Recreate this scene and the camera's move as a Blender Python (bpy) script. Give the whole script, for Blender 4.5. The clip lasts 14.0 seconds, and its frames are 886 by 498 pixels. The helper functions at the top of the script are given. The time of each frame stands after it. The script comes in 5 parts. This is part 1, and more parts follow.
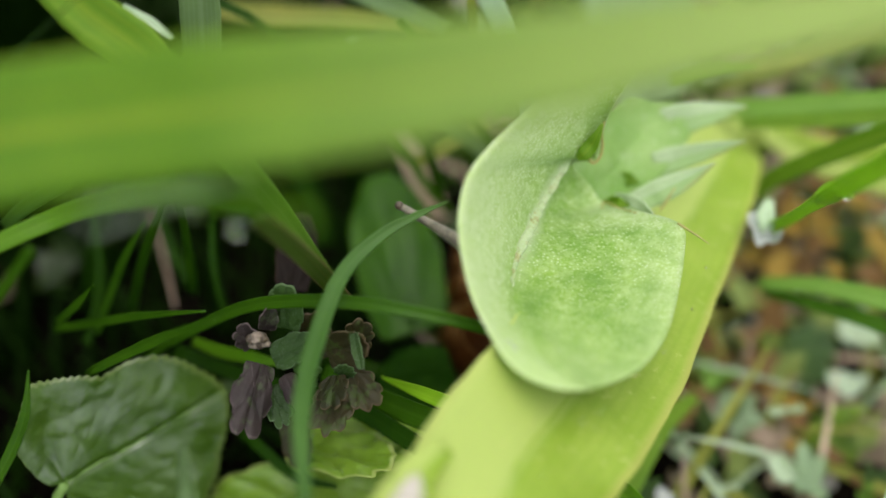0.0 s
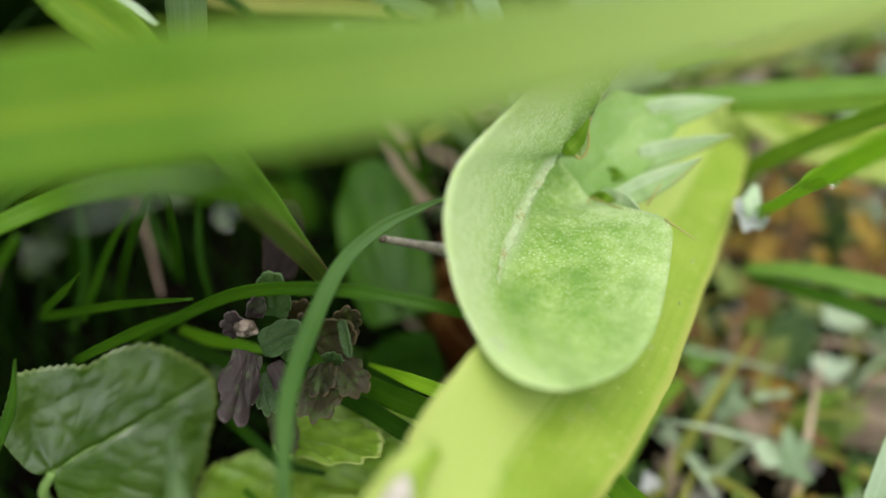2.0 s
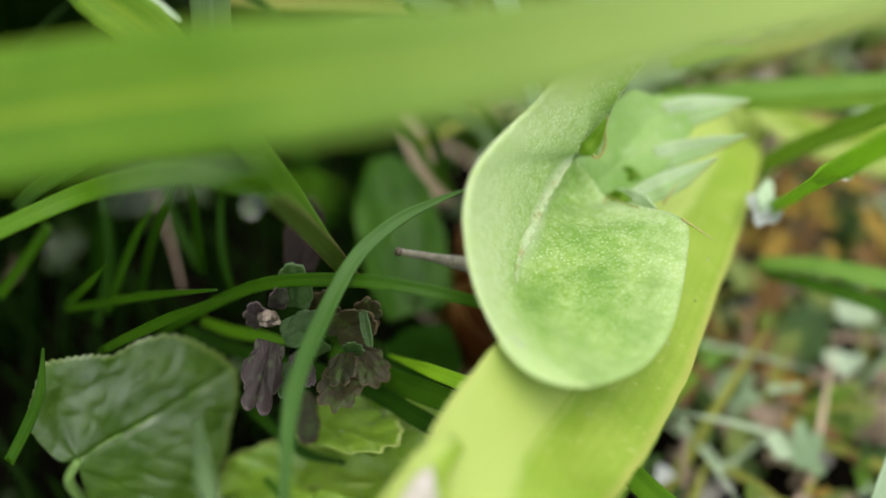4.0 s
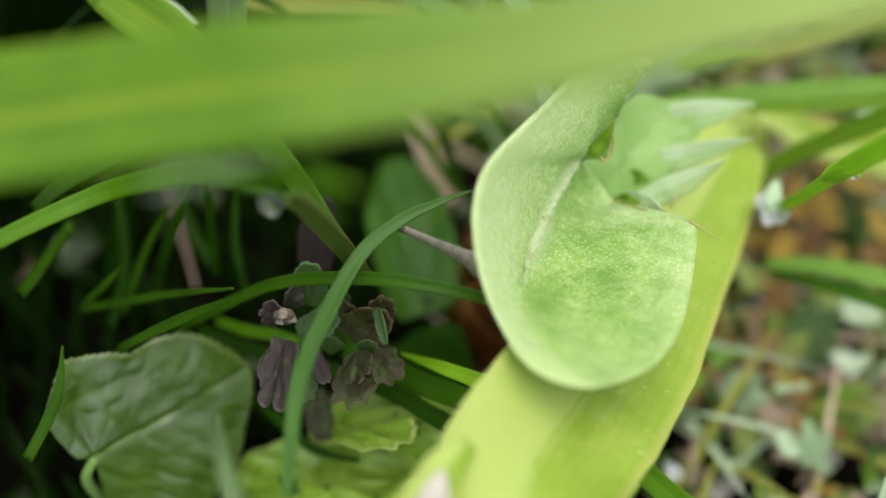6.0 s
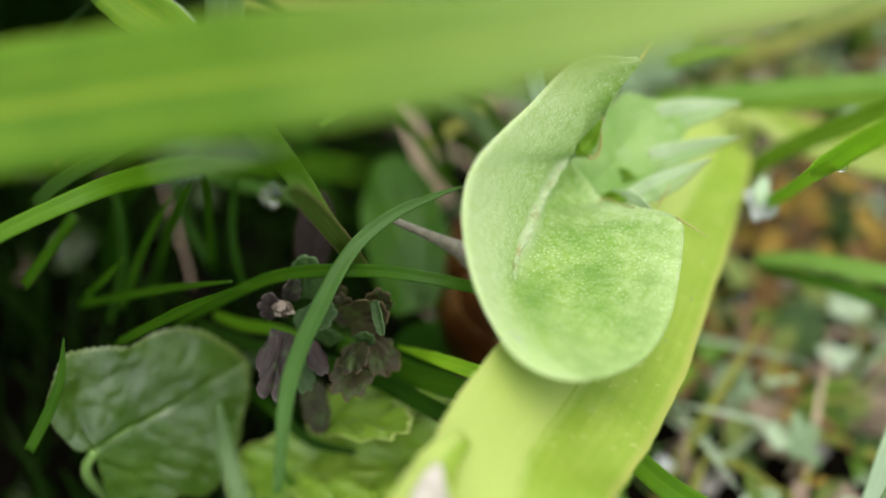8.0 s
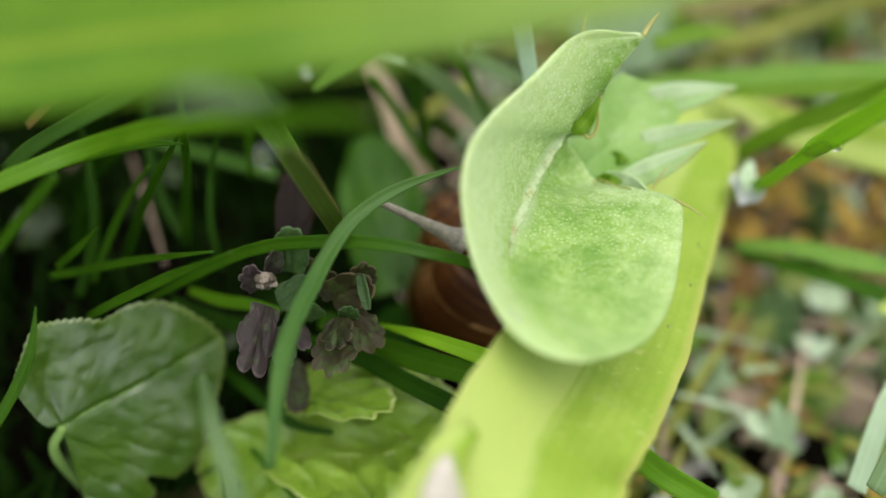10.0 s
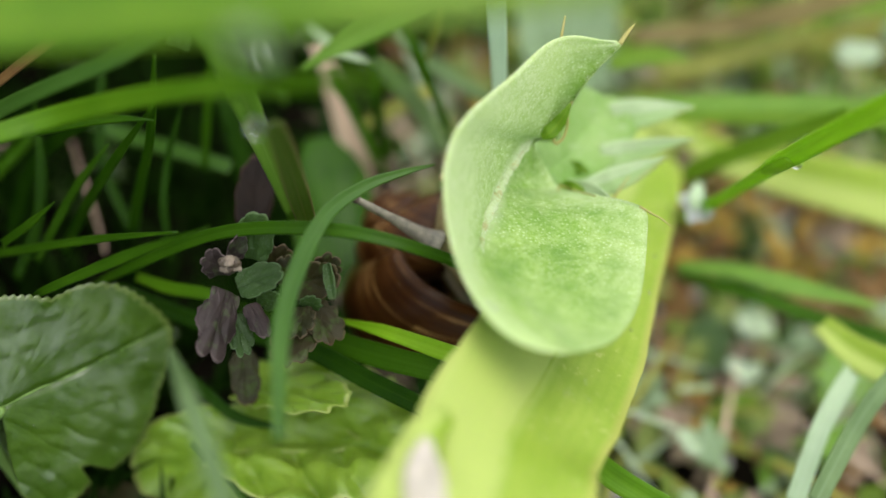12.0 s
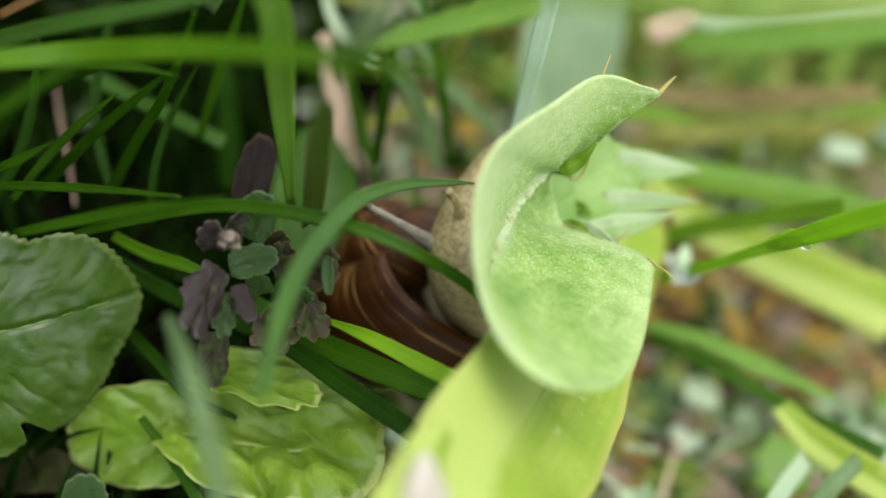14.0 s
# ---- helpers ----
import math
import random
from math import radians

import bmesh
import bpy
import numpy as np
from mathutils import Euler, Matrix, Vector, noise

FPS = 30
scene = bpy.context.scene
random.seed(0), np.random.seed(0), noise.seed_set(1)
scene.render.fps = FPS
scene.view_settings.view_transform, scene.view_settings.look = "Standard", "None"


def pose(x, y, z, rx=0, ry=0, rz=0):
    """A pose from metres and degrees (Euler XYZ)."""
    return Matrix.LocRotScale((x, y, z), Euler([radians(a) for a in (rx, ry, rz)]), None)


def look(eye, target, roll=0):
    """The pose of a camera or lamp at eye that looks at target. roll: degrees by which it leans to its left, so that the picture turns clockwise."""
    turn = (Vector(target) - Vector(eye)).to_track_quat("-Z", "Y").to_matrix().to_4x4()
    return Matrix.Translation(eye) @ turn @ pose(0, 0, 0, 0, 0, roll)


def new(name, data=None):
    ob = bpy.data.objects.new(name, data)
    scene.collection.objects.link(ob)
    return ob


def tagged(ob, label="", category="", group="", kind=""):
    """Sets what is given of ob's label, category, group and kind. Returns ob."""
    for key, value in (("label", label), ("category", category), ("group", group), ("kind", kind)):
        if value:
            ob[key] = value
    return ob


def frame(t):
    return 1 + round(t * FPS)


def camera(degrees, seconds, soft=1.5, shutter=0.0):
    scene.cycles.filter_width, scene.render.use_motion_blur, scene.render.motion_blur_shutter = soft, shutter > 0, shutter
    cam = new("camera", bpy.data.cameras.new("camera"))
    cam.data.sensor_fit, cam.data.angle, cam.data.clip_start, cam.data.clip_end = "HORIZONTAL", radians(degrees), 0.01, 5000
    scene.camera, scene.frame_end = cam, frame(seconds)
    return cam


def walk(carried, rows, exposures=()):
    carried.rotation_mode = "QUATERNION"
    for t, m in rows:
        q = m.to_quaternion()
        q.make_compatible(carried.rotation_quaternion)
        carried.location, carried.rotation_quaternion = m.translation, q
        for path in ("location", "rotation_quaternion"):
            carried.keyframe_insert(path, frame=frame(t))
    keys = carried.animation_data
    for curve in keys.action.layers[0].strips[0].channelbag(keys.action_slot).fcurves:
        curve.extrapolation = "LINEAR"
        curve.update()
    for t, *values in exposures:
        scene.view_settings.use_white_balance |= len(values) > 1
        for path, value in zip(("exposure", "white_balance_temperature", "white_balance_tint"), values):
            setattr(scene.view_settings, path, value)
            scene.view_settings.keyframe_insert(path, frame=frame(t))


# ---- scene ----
cam = camera(42, 14.0, soft=1.7)
cam.data.dof.use_dof, cam.data.dof.focus_distance, cam.data.dof.aperture_fstop = True, 0.17, 5.3
PATH = [
    (0, pose(0.00029, 0.00032, 0.20303, 39.925, 0.053, 0.079)),
    (0.5, pose(-0.00022, 0.00003, 0.20386, 40.144, 0.147, 0.281)),
    (1, pose(-0.00048, 0.00065, 0.20331, 39.819, 0.050, 0.032)),
    (1.5, pose(-0.00061, 0.00178, 0.20263, 39.113, -0.173, -0.380)),
    (2, pose(-0.00037, 0.00062, 0.20318, 39.176, -0.480, -0.579)),
    (2.5, pose(-0.00050, -0.00038, 0.20375, 39.461, -0.344, -0.294)),
    (3, pose(-0.00036, -0.00104, 0.20374, 39.057, -0.389, -0.379)),
    (3.5, pose(-0.00100, -0.00187, 0.20429, 39.140, -0.280, -0.252)),
    (6, pose(-0.00357, -0.00515, 0.20572, 39.691, -0.073, -0.196)),
    (6.5, pose(-0.00370, -0.00643, 0.20673, 39.508, -0.231, -0.354)),
    (7, pose(-0.00409, -0.00774, 0.20711, 39.841, -0.125, -0.437)),
    (7.5, pose(-0.00434, -0.00856, 0.20707, 40.037, -0.248, -0.678)),
    (10, pose(-0.01043, -0.00975, 0.20002, 40.447, -3.042, -1.506)),
    (10.5, pose(-0.01305, -0.01242, 0.19863, 40.837, -5.662, -2.808)),
    (11, pose(-0.01639, -0.01478, 0.19628, 42.561, -6.692, -2.427)),
    (11.5, pose(-0.01917, -0.01457, 0.19500, 43.211, -8.068, -2.945)),
    (12, pose(-0.02216, -0.01452, 0.19404, 42.713, -9.354, -2.984)),
    (12.5, pose(-0.02834, -0.01408, 0.19209, 43.472, -11.445, -3.371)),
    (13, pose(-0.03132, -0.01522, 0.18999, 44.389, -12.907, -3.254)),
    (13.5, pose(-0.03512, -0.01419, 0.18711, 44.546, -16.230, -1.399)),
    (14, pose(-0.03665, -0.01300, 0.18529, 43.172, -20.302, 1.138)),
]
walk(cam, PATH, exposures=[(0.0, 0.64), (5.0, 0.75), (11.0, 0.785), (14.0, 0.85)])

# ------------------------------------------------------------------ light
world = bpy.data.worlds.new("overcast_sky")
scene.world = world
world.use_nodes = True
wn, wl = world.node_tree.nodes, world.node_tree.links
sky = wn.new("ShaderNodeTexSky")
sky.sky_type, sky.sun_disc = "NISHITA", False
sky.sun_elevation, sky.sun_rotation = radians(78), radians(140)
sky.air_density, sky.dust_density, sky.ozone_density = 1.0, 4.0, 1.0
veil = wn.new("ShaderNodeMixRGB")
veil.inputs[0].default_value = 0.65
veil.inputs[2].default_value = (6.3, 6.5, 6.2, 1)
wl.new(sky.outputs[0], veil.inputs[1])
wl.new(veil.outputs[0], wn["Background"].inputs[0])
wn["Background"].inputs[1].default_value = 0.15
sun = new("sun", bpy.data.lights.new("sun", "SUN"))
sun.data.energy, sun.data.angle, sun.data.color = 1.2, radians(50), (1.0, 0.97, 0.92)
sun.matrix_world = look((0.10, 0.0, 0.80), (0, 0.12, 0.03))


# ------------------------------------------------------------------ materials
def ramp(nt, fac, stops):
    r = nt.nodes.new("ShaderNodeValToRGB")
    while len(r.color_ramp.elements) < len(stops):
        r.color_ramp.elements.new(0.5)
    for e, (p, c) in zip(r.color_ramp.elements, stops):
        e.position, e.color = p, (*c, 1)
    nt.links.new(fac, r.inputs[0])
    return r.outputs[0]


def noise_tex(nt, vec, scale, detail=4.0, rough=0.55):
    n = nt.nodes.new("ShaderNodeTexNoise")
    n.inputs["Scale"].default_value, n.inputs["Detail"].default_value, n.inputs["Roughness"].default_value = scale, detail, rough
    if vec:
        nt.links.new(vec, n.inputs["Vector"])
    return n.outputs["Fac"]


def mix(nt, a, b, fac, mode="MIX"):
    m = nt.nodes.new("ShaderNodeMixRGB")
    m.blend_type = mode
    for s, v in ((1, a), (2, b), (0, fac)):
        if isinstance(v, (int, float)):
            m.inputs[s].default_value = v
        elif isinstance(v, tuple):
            m.inputs[s].default_value = (*v, 1)
        else:
            nt.links.new(v, m.inputs[s])
    return m.outputs[0]


def calc(nt, op, a, b=0.0, c=0.0):
    m = nt.nodes.new("ShaderNodeMath")
    m.operation = op
    for i, v in enumerate((a, b, c)):
        if isinstance(v, (int, float)):
            m.inputs[i].default_value = v
        else:
            nt.links.new(v, m.inputs[i])
    return m.outputs[0]


def leafy(name, low, high, vein=None, lit=None, rough=0.45, glow=0.35, stripes=22, relief=0.14, speck=None, speck_at=0.66, edge=None, fuzz=0.0, spec=0.3, down=0.0, wet=0.0, crinkle=0.0, ring=None, half=None, tip=None):
    """Living or dry leaf: base colour between low and high, parallel veins over UV x, light through the blade."""
    m = bpy.data.materials.new(name)
    m.use_nodes = True
    nt = m.node_tree
    bsdf, out = nt.nodes["Principled BSDF"], nt.nodes["Material Output"]
    geo = nt.nodes.new("ShaderNodeTexCoord")
    info = nt.nodes.new("ShaderNodeObjectInfo")
    sep = nt.nodes.new("ShaderNodeSeparateXYZ")
    nt.links.new(geo.outputs["UV"], sep.inputs[0])
    u = sep.outputs[0]
    big = noise_tex(nt, geo.outputs["Object"], 130, 3)
    fine = noise_tex(nt, geo.outputs["Object"], 1400, 5, 0.65)
    tone = calc(nt, "ADD", calc(nt, "MULTIPLY", big, 0.75), calc(nt, "MULTIPLY", fine, 0.35))
    tone = calc(nt, "ADD", tone, calc(nt, "MULTIPLY", calc(nt, "SUBTRACT", info.outputs["Random"], 0.5), 0.18))
    col = ramp(nt, tone, ((0.3, low), (0.78, high)))
    height = calc(nt, "MULTIPLY", fine, 0.5)
    if stripes:
        wob = calc(nt, "ADD", calc(nt, "MULTIPLY", u, stripes * 6.283), calc(nt, "MULTIPLY", big, 2.0))
        line = calc(nt, "ADD", calc(nt, "MULTIPLY", calc(nt, "SINE", wob), 0.5), 0.5)
        col = mix(nt, col, vein or high, calc(nt, "MULTIPLY", calc(nt, "POWER", line, 3.0), 0.22))
        height = calc(nt, "ADD", height, line)
        middle = calc(nt, "ABSOLUTE", calc(nt, "SUBTRACT", u, 0.5))
        rib = ramp(nt, middle, ((0.0, (1, 1, 1)), (0.07, (0, 0, 0))))
        col = mix(nt, col, vein or high, calc(nt, "MULTIPLY", rib, 0.55))
        if edge:
            rim = ramp(nt, middle, ((0.44, (0, 0, 0)), (0.485, (1, 1, 1))))
            col = mix(nt, col, edge, calc(nt, "MULTIPLY", rim, 0.75))
    # half: one side of the fold toned for how light falls on it
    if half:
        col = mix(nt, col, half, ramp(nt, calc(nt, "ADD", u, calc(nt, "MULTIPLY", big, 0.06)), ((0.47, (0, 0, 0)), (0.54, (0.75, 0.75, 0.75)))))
    # tip: glare and sheen towards the blade's end, put into the colour
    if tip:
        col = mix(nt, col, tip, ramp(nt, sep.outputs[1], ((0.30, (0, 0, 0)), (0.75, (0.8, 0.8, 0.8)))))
    if speck:
        dots = ramp(nt, noise_tex(nt, geo.outputs["Object"], 420, 6, 0.7), ((speck_at, (0, 0, 0)), (speck_at + 0.05, (1, 1, 1))))
        col = mix(nt, col, speck, calc(nt, "MULTIPLY", dots, 0.7))
    if fuzz:
        hair = nt.nodes.new("ShaderNodeTexVoronoi")
        hair.inputs["Scale"].default_value = 2600
        nt.links.new(geo.outputs["Object"], hair.inputs["Vector"])
        spots = ramp(nt, hair.outputs["Distance"], ((0.1, (1, 1, 1)), (0.34, (0, 0, 0))))
        patch = ramp(nt, noise_tex(nt, geo.outputs["Object"], 160, 3), ((0.38, (0.15, 0.15, 0.15)), (0.6, (1, 1, 1))))
        col = mix(nt, col, (0.78, 0.86, 0.7), calc(nt, "MULTIPLY", calc(nt, "MULTIPLY", spots, patch), fuzz))
        height = calc(nt, "ADD", height, calc(nt, "MULTIPLY", spots, 0.8))
    if ring:
        rim = ramp(nt, calc(nt, "ADD", sep.outputs[1], calc(nt, "MULTIPLY", fine, 0.06)), ((0.985, (0, 0, 0)), (1.0, (1, 1, 1))))
        col = mix(nt, col, ring, calc(nt, "MULTIPLY", rim, 0.6))
    bsdf.inputs["Sheen Weight"].default_value, bsdf.inputs["Sheen Roughness"].default_value = down, 0.4
    if wet:
        film = ramp(nt, noise_tex(nt, geo.outputs["Object"], 110, 4), ((0.42, (0, 0, 0)), (0.58, (wet, wet, wet))))
        nt.links.new(film, bsdf.inputs["Coat Weight"])
        bsdf.inputs["Coat Roughness"].default_value, bsdf.inputs["Coat IOR"].default_value = 0.32, 2.4
    if crinkle:
        fold = noise_tex(nt, geo.outputs["Object"], 260, 3)
        height = calc(nt, "ADD", calc(nt, "MULTIPLY", height, 0.5), calc(nt, "MULTIPLY", fold, crinkle * 4))
    nt.links.new(col, bsdf.inputs["Base Color"])
    bsdf.inputs["Specular IOR Level"].default_value = spec
    nt.links.new(calc(nt, "ADD", rough - 0.08, calc(nt, "MULTIPLY", big, 0.2)), bsdf.inputs["Roughness"])
    bump = nt.nodes.new("ShaderNodeBump")
    bump.inputs["Strength"].default_value, bump.inputs["Distance"].default_value = relief, 0.0002
    nt.links.new(height, bump.inputs["Height"])
    nt.links.new(bump.outputs[0], bsdf.inputs["Normal"])
    if glow:
        tr = nt.nodes.new("ShaderNodeBsdfTranslucent")
        nt.links.new(mix(nt, col, lit or (0.6, 0.9, 0.12), 0.45), tr.inputs["Color"])
        both = nt.nodes.new("ShaderNodeMixShader")
        both.inputs[0].default_value = glow
        nt.links.new(bsdf.outputs[0], both.inputs[1])
        nt.links.new(tr.outputs[0], both.inputs[2])
        nt.links.new(both.outputs[0], out.inputs["Surface"])
    return m


def solid(name, low, high, scale, rough=0.6, relief=0.4, depth=0.0004, spec=0.5, detail=5.0, coat=0.0):
    """Opaque stuff (soil, skin, twig): two-tone noise with relief."""
    m = bpy.data.materials.new(name)
    m.use_nodes = True
    nt = m.node_tree
    bsdf = nt.nodes["Principled BSDF"]
    geo = nt.nodes.new("ShaderNodeTexCoord")
    a = noise_tex(nt, geo.outputs["Object"], scale, detail, 0.6)
    b = noise_tex(nt, geo.outputs["Object"], scale * 7, 4, 0.6)
    tone = calc(nt, "ADD", calc(nt, "MULTIPLY", a, 0.65), calc(nt, "MULTIPLY", b, 0.35))
    nt.links.new(ramp(nt, tone, ((0.36, low), (0.64, high))), bsdf.inputs["Base Color"])
    bsdf.inputs["Roughness"].default_value, bsdf.inputs["Specular IOR Level"].default_value = rough, spec
    bsdf.inputs["Coat Weight"].default_value = coat
    bump = nt.nodes.new("ShaderNodeBump")
    bump.inputs["Strength"].default_value, bump.inputs["Distance"].default_value = relief, depth
    nt.links.new(tone, bump.inputs["Height"])
    nt.links.new(bump.outputs[0], bsdf.inputs["Normal"])
    return m


MAT = {
    "lobe": leafy("downy_lobe", (0.15, 0.33, 0.035), (0.42, 0.58, 0.22), stripes=0, glow=0.36, rough=0.5, fuzz=0.55, relief=0.4, lit=(0.55, 0.8, 0.2), speck=(0.50, 0.62, 0.34), speck_at=0.58, down=0.2, ring=None),
    # lit upper face whitish, lower face darker green, both painted in
    "lobe_side": leafy("downy_lobe_lit_half", (0.46, 0.59, 0.34), (0.66, 0.75, 0.54), stripes=1, vein=(0.5, 0.62, 0.36), glow=0.36, rough=0.5, fuzz=0.3, relief=0.3, lit=(0.55, 0.8, 0.2), down=0.2, half=(0.30, 0.47, 0.16)),
    # the strap's far end is painted paler for the light grazing it
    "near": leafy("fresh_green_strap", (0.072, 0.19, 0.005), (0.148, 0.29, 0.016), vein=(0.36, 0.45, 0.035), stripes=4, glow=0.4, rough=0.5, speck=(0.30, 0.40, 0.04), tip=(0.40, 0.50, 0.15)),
    "front": leafy("fresh_green_blade", (0.092, 0.215, 0.007), (0.178, 0.322, 0.022), vein=(0.34, 0.43, 0.035), stripes=5, glow=0.4, rough=0.5, speck=(0.30, 0.40, 0.04)),
    # left half lighter: light across the fold put into the colour
    "lime": leafy("yellow_green_blade", (0.27, 0.42, 0.030), (0.44, 0.57, 0.09), vein=(0.22, 0.40, 0.025), stripes=14, glow=0.4, edge=(0.64, 0.64, 0.18), rough=0.4, lit=(0.62, 0.8, 0.12), relief=0.12, speck=(0.60, 0.65, 0.20), speck_at=0.6, half=(0.58, 0.68, 0.20)),
    "grass": leafy("grass_green", (0.022, 0.082, 0.002), (0.058, 0.155, 0.005), vein=(0.08, 0.19, 0.012), stripes=7, glow=0.32, rough=0.36, spec=0.2, lit=(0.22, 0.48, 0.03)),
    "vivid": leafy("bright_grass_green", (0.060, 0.175, 0.004), (0.12, 0.27, 0.009), vein=(0.17, 0.33, 0.02), stripes=7, glow=0.4, rough=0.4, spec=0.2),
    "stem": leafy("juicy_green_stem", (0.24, 0.48, 0.012), (0.36, 0.63, 0.025), vein=(0.42, 0.66, 0.05), stripes=5, glow=0.4, rough=0.35),
    # grass green with the shade of the undergrowth put into its colour
    "deep": leafy("grass_green_shaded", (0.004, 0.016, 0.001), (0.012, 0.038, 0.002), vein=(0.02, 0.05, 0.004), stripes=6, glow=0.25, rough=0.5, spec=0.08, lit=(0.02, 0.06, 0.004)),
    "grey": leafy("glaucous_green", (0.085, 0.15, 0.05), (0.16, 0.25, 0.10), vein=(0.24, 0.33, 0.18), stripes=9, glow=0.3, rough=0.42, relief=0.12),
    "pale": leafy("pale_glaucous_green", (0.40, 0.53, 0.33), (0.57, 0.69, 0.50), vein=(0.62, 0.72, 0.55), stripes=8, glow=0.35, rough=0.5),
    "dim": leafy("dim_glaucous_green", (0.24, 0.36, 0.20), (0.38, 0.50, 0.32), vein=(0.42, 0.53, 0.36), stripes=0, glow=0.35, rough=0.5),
    # sky sheen on the near end painted as a grey tone
    "haze": leafy("grey_sheen_end_blade", (0.10, 0.22, 0.025), (0.17, 0.32, 0.05), vein=(0.22, 0.36, 0.10), stripes=6, glow=0.35, rough=0.3, spec=0.4, tip=(0.56, 0.60, 0.58)),
    "glaucous": leafy("bluish_white_green", (0.60, 0.71, 0.57), (0.72, 0.82, 0.69), stripes=6, glow=0.6, rough=0.5, lit=(0.72, 0.9, 0.72)),
    # dark brown of the strip that stands in for shaded gaps
    "umber": leafy("umber_gap_brown", (0.085, 0.07, 0.02), (0.21, 0.17, 0.05), vein=(0.25, 0.20, 0.08), stripes=5, glow=0.15, rough=0.6, lit=(0.4, 0.3, 0.08)),
    "olive": leafy("olive_yellow_blade", (0.16, 0.20, 0.03), (0.32, 0.32, 0.06), vein=(0.36, 0.32, 0.10), stripes=8, glow=0.3, rough=0.5, speck=(0.25, 0.14, 0.04)),
    "dry": leafy("dry_straw", (0.50, 0.37, 0.25), (0.74, 0.58, 0.43), vein=(0.78, 0.65, 0.5), stripes=8, glow=0.2, rough=0.6, lit=(0.7, 0.5, 0.3), speck=(0.25, 0.15, 0.09)),
    "sheath": leafy("brown_edged_sheath", (0.045, 0.10, 0.010), (0.11, 0.17, 0.03), vein=(0.20, 0.18, 0.07), stripes=4, glow=0.25, rough=0.45, edge=(0.24, 0.15, 0.08), spec=0.3),
    "rust": leafy("rust_brown_blade", (0.09, 0.05, 0.018), (0.24, 0.135, 0.04), vein=(0.30, 0.18, 0.07), stripes=5, glow=0.15, rough=0.6, lit=(0.5, 0.28, 0.08), speck=(0.34, 0.22, 0.08)),
    "dusk": leafy("dark_purple_leaf", (0.006, 0.0045, 0.004), (0.022, 0.015, 0.012), stripes=0, glow=0.1, rough=0.6, relief=0.4, lit=(0.1, 0.05, 0.04), crinkle=0.3, ring=(0.07, 0.04, 0.03), spec=0.08),
    "bleach": leafy("bleached_leaf_edge", (0.46, 0.42, 0.34), (0.66, 0.60, 0.54), stripes=0, glow=0.2, rough=0.6, relief=0.8, lit=(0.7, 0.65, 0.5), speck=(0.55, 0.56, 0.28), speck_at=0.62),
    # darker copy of the grass green, half shade put into its colour
    "mid": leafy("grass_green_half_shaded", (0.010, 0.042, 0.0015), (0.026, 0.085, 0.003), vein=(0.035, 0.09, 0.006), stripes=6, glow=0.3, rough=0.4, spec=0.12, lit=(0.06, 0.16, 0.01)),
    "arch": leafy("dull_grass_green", (0.035, 0.105, 0.012), (0.075, 0.175, 0.028), vein=(0.10, 0.21, 0.04), stripes=7, glow=0.3, rough=0.42, spec=0.3, relief=0.08),
    "rib": leafy("pale_leaf_rib", (0.40, 0.53, 0.24), (0.72, 0.78, 0.56), stripes=0, glow=0.3, rough=0.5, speck=(0.38, 0.32, 0.13), speck_at=0.54, relief=0.8, fuzz=0.8),
    "margin": leafy("dry_leaf_margin", (0.34, 0.30, 0.08), (0.50, 0.46, 0.18), stripes=0, glow=0.2, rough=0.5),
    "violet": leafy("crinkled_dark_green_leaf", (0.025, 0.068, 0.004), (0.066, 0.135, 0.010), stripes=0, glow=0.2, rough=0.4, relief=0.9, spec=0.35, wet=0.5, crinkle=0.7, ring=(0.15, 0.21, 0.05), lit=(0.2, 0.4, 0.04)),
    "yellowleaf": leafy("light_green_leaf", (0.16, 0.31, 0.016), (0.32, 0.48, 0.05), stripes=0, glow=0.32, rough=0.4, relief=0.8, speck=(0.42, 0.54, 0.14), wet=0.4, crinkle=2.2, ring=(0.55, 0.6, 0.2)),
    "soft": leafy("soft_green_blade", (0.12, 0.27, 0.028), (0.21, 0.38, 0.055), vein=(0.28, 0.43, 0.10), stripes=9, glow=0.35, rough=0.45),
    "vein": leafy("leaf_vein", (0.15, 0.28, 0.06), (0.24, 0.38, 0.11), stripes=0, glow=0.2, rough=0.4),
    "purple": leafy("purple_grey_leaf", (0.015, 0.011, 0.011), (0.060, 0.042, 0.041), stripes=0, glow=0.15, rough=0.5, relief=0.6, lit=(0.4, 0.25, 0.25), speck=(0.06, 0.08, 0.035), speck_at=0.56, crinkle=0.8, ring=(0.16, 0.12, 0.12)),
    "bronze": leafy("bronze_leaf", (0.012, 0.020, 0.005), (0.052, 0.042, 0.015), stripes=0, glow=0.2, rough=0.45, relief=0.6, lit=(0.5, 0.3, 0.1), speck=(0.06, 0.10, 0.02), speck_at=0.52, crinkle=0.8, ring=(0.18, 0.12, 0.07)),
    "ivy": leafy("crinkled_mid_green_leaf", (0.016, 0.046, 0.007), (0.058, 0.12, 0.028), stripes=0, glow=0.2, rough=0.45, relief=0.6, fuzz=0.12, crinkle=0.8, ring=(0.14, 0.22, 0.10)),
    "moss": leafy("moss_green", (0.16, 0.23, 0.05), (0.34, 0.40, 0.13), stripes=0, glow=0.2, rough=0.7, relief=0.8),
    "litter": leafy("dead_leaf", (0.18, 0.13, 0.085), (0.42, 0.33, 0.25), stripes=0, glow=0.1, rough=0.7, relief=0.6, lit=(0.5, 0.3, 0.15), speck=(0.42, 0.36, 0.30)),
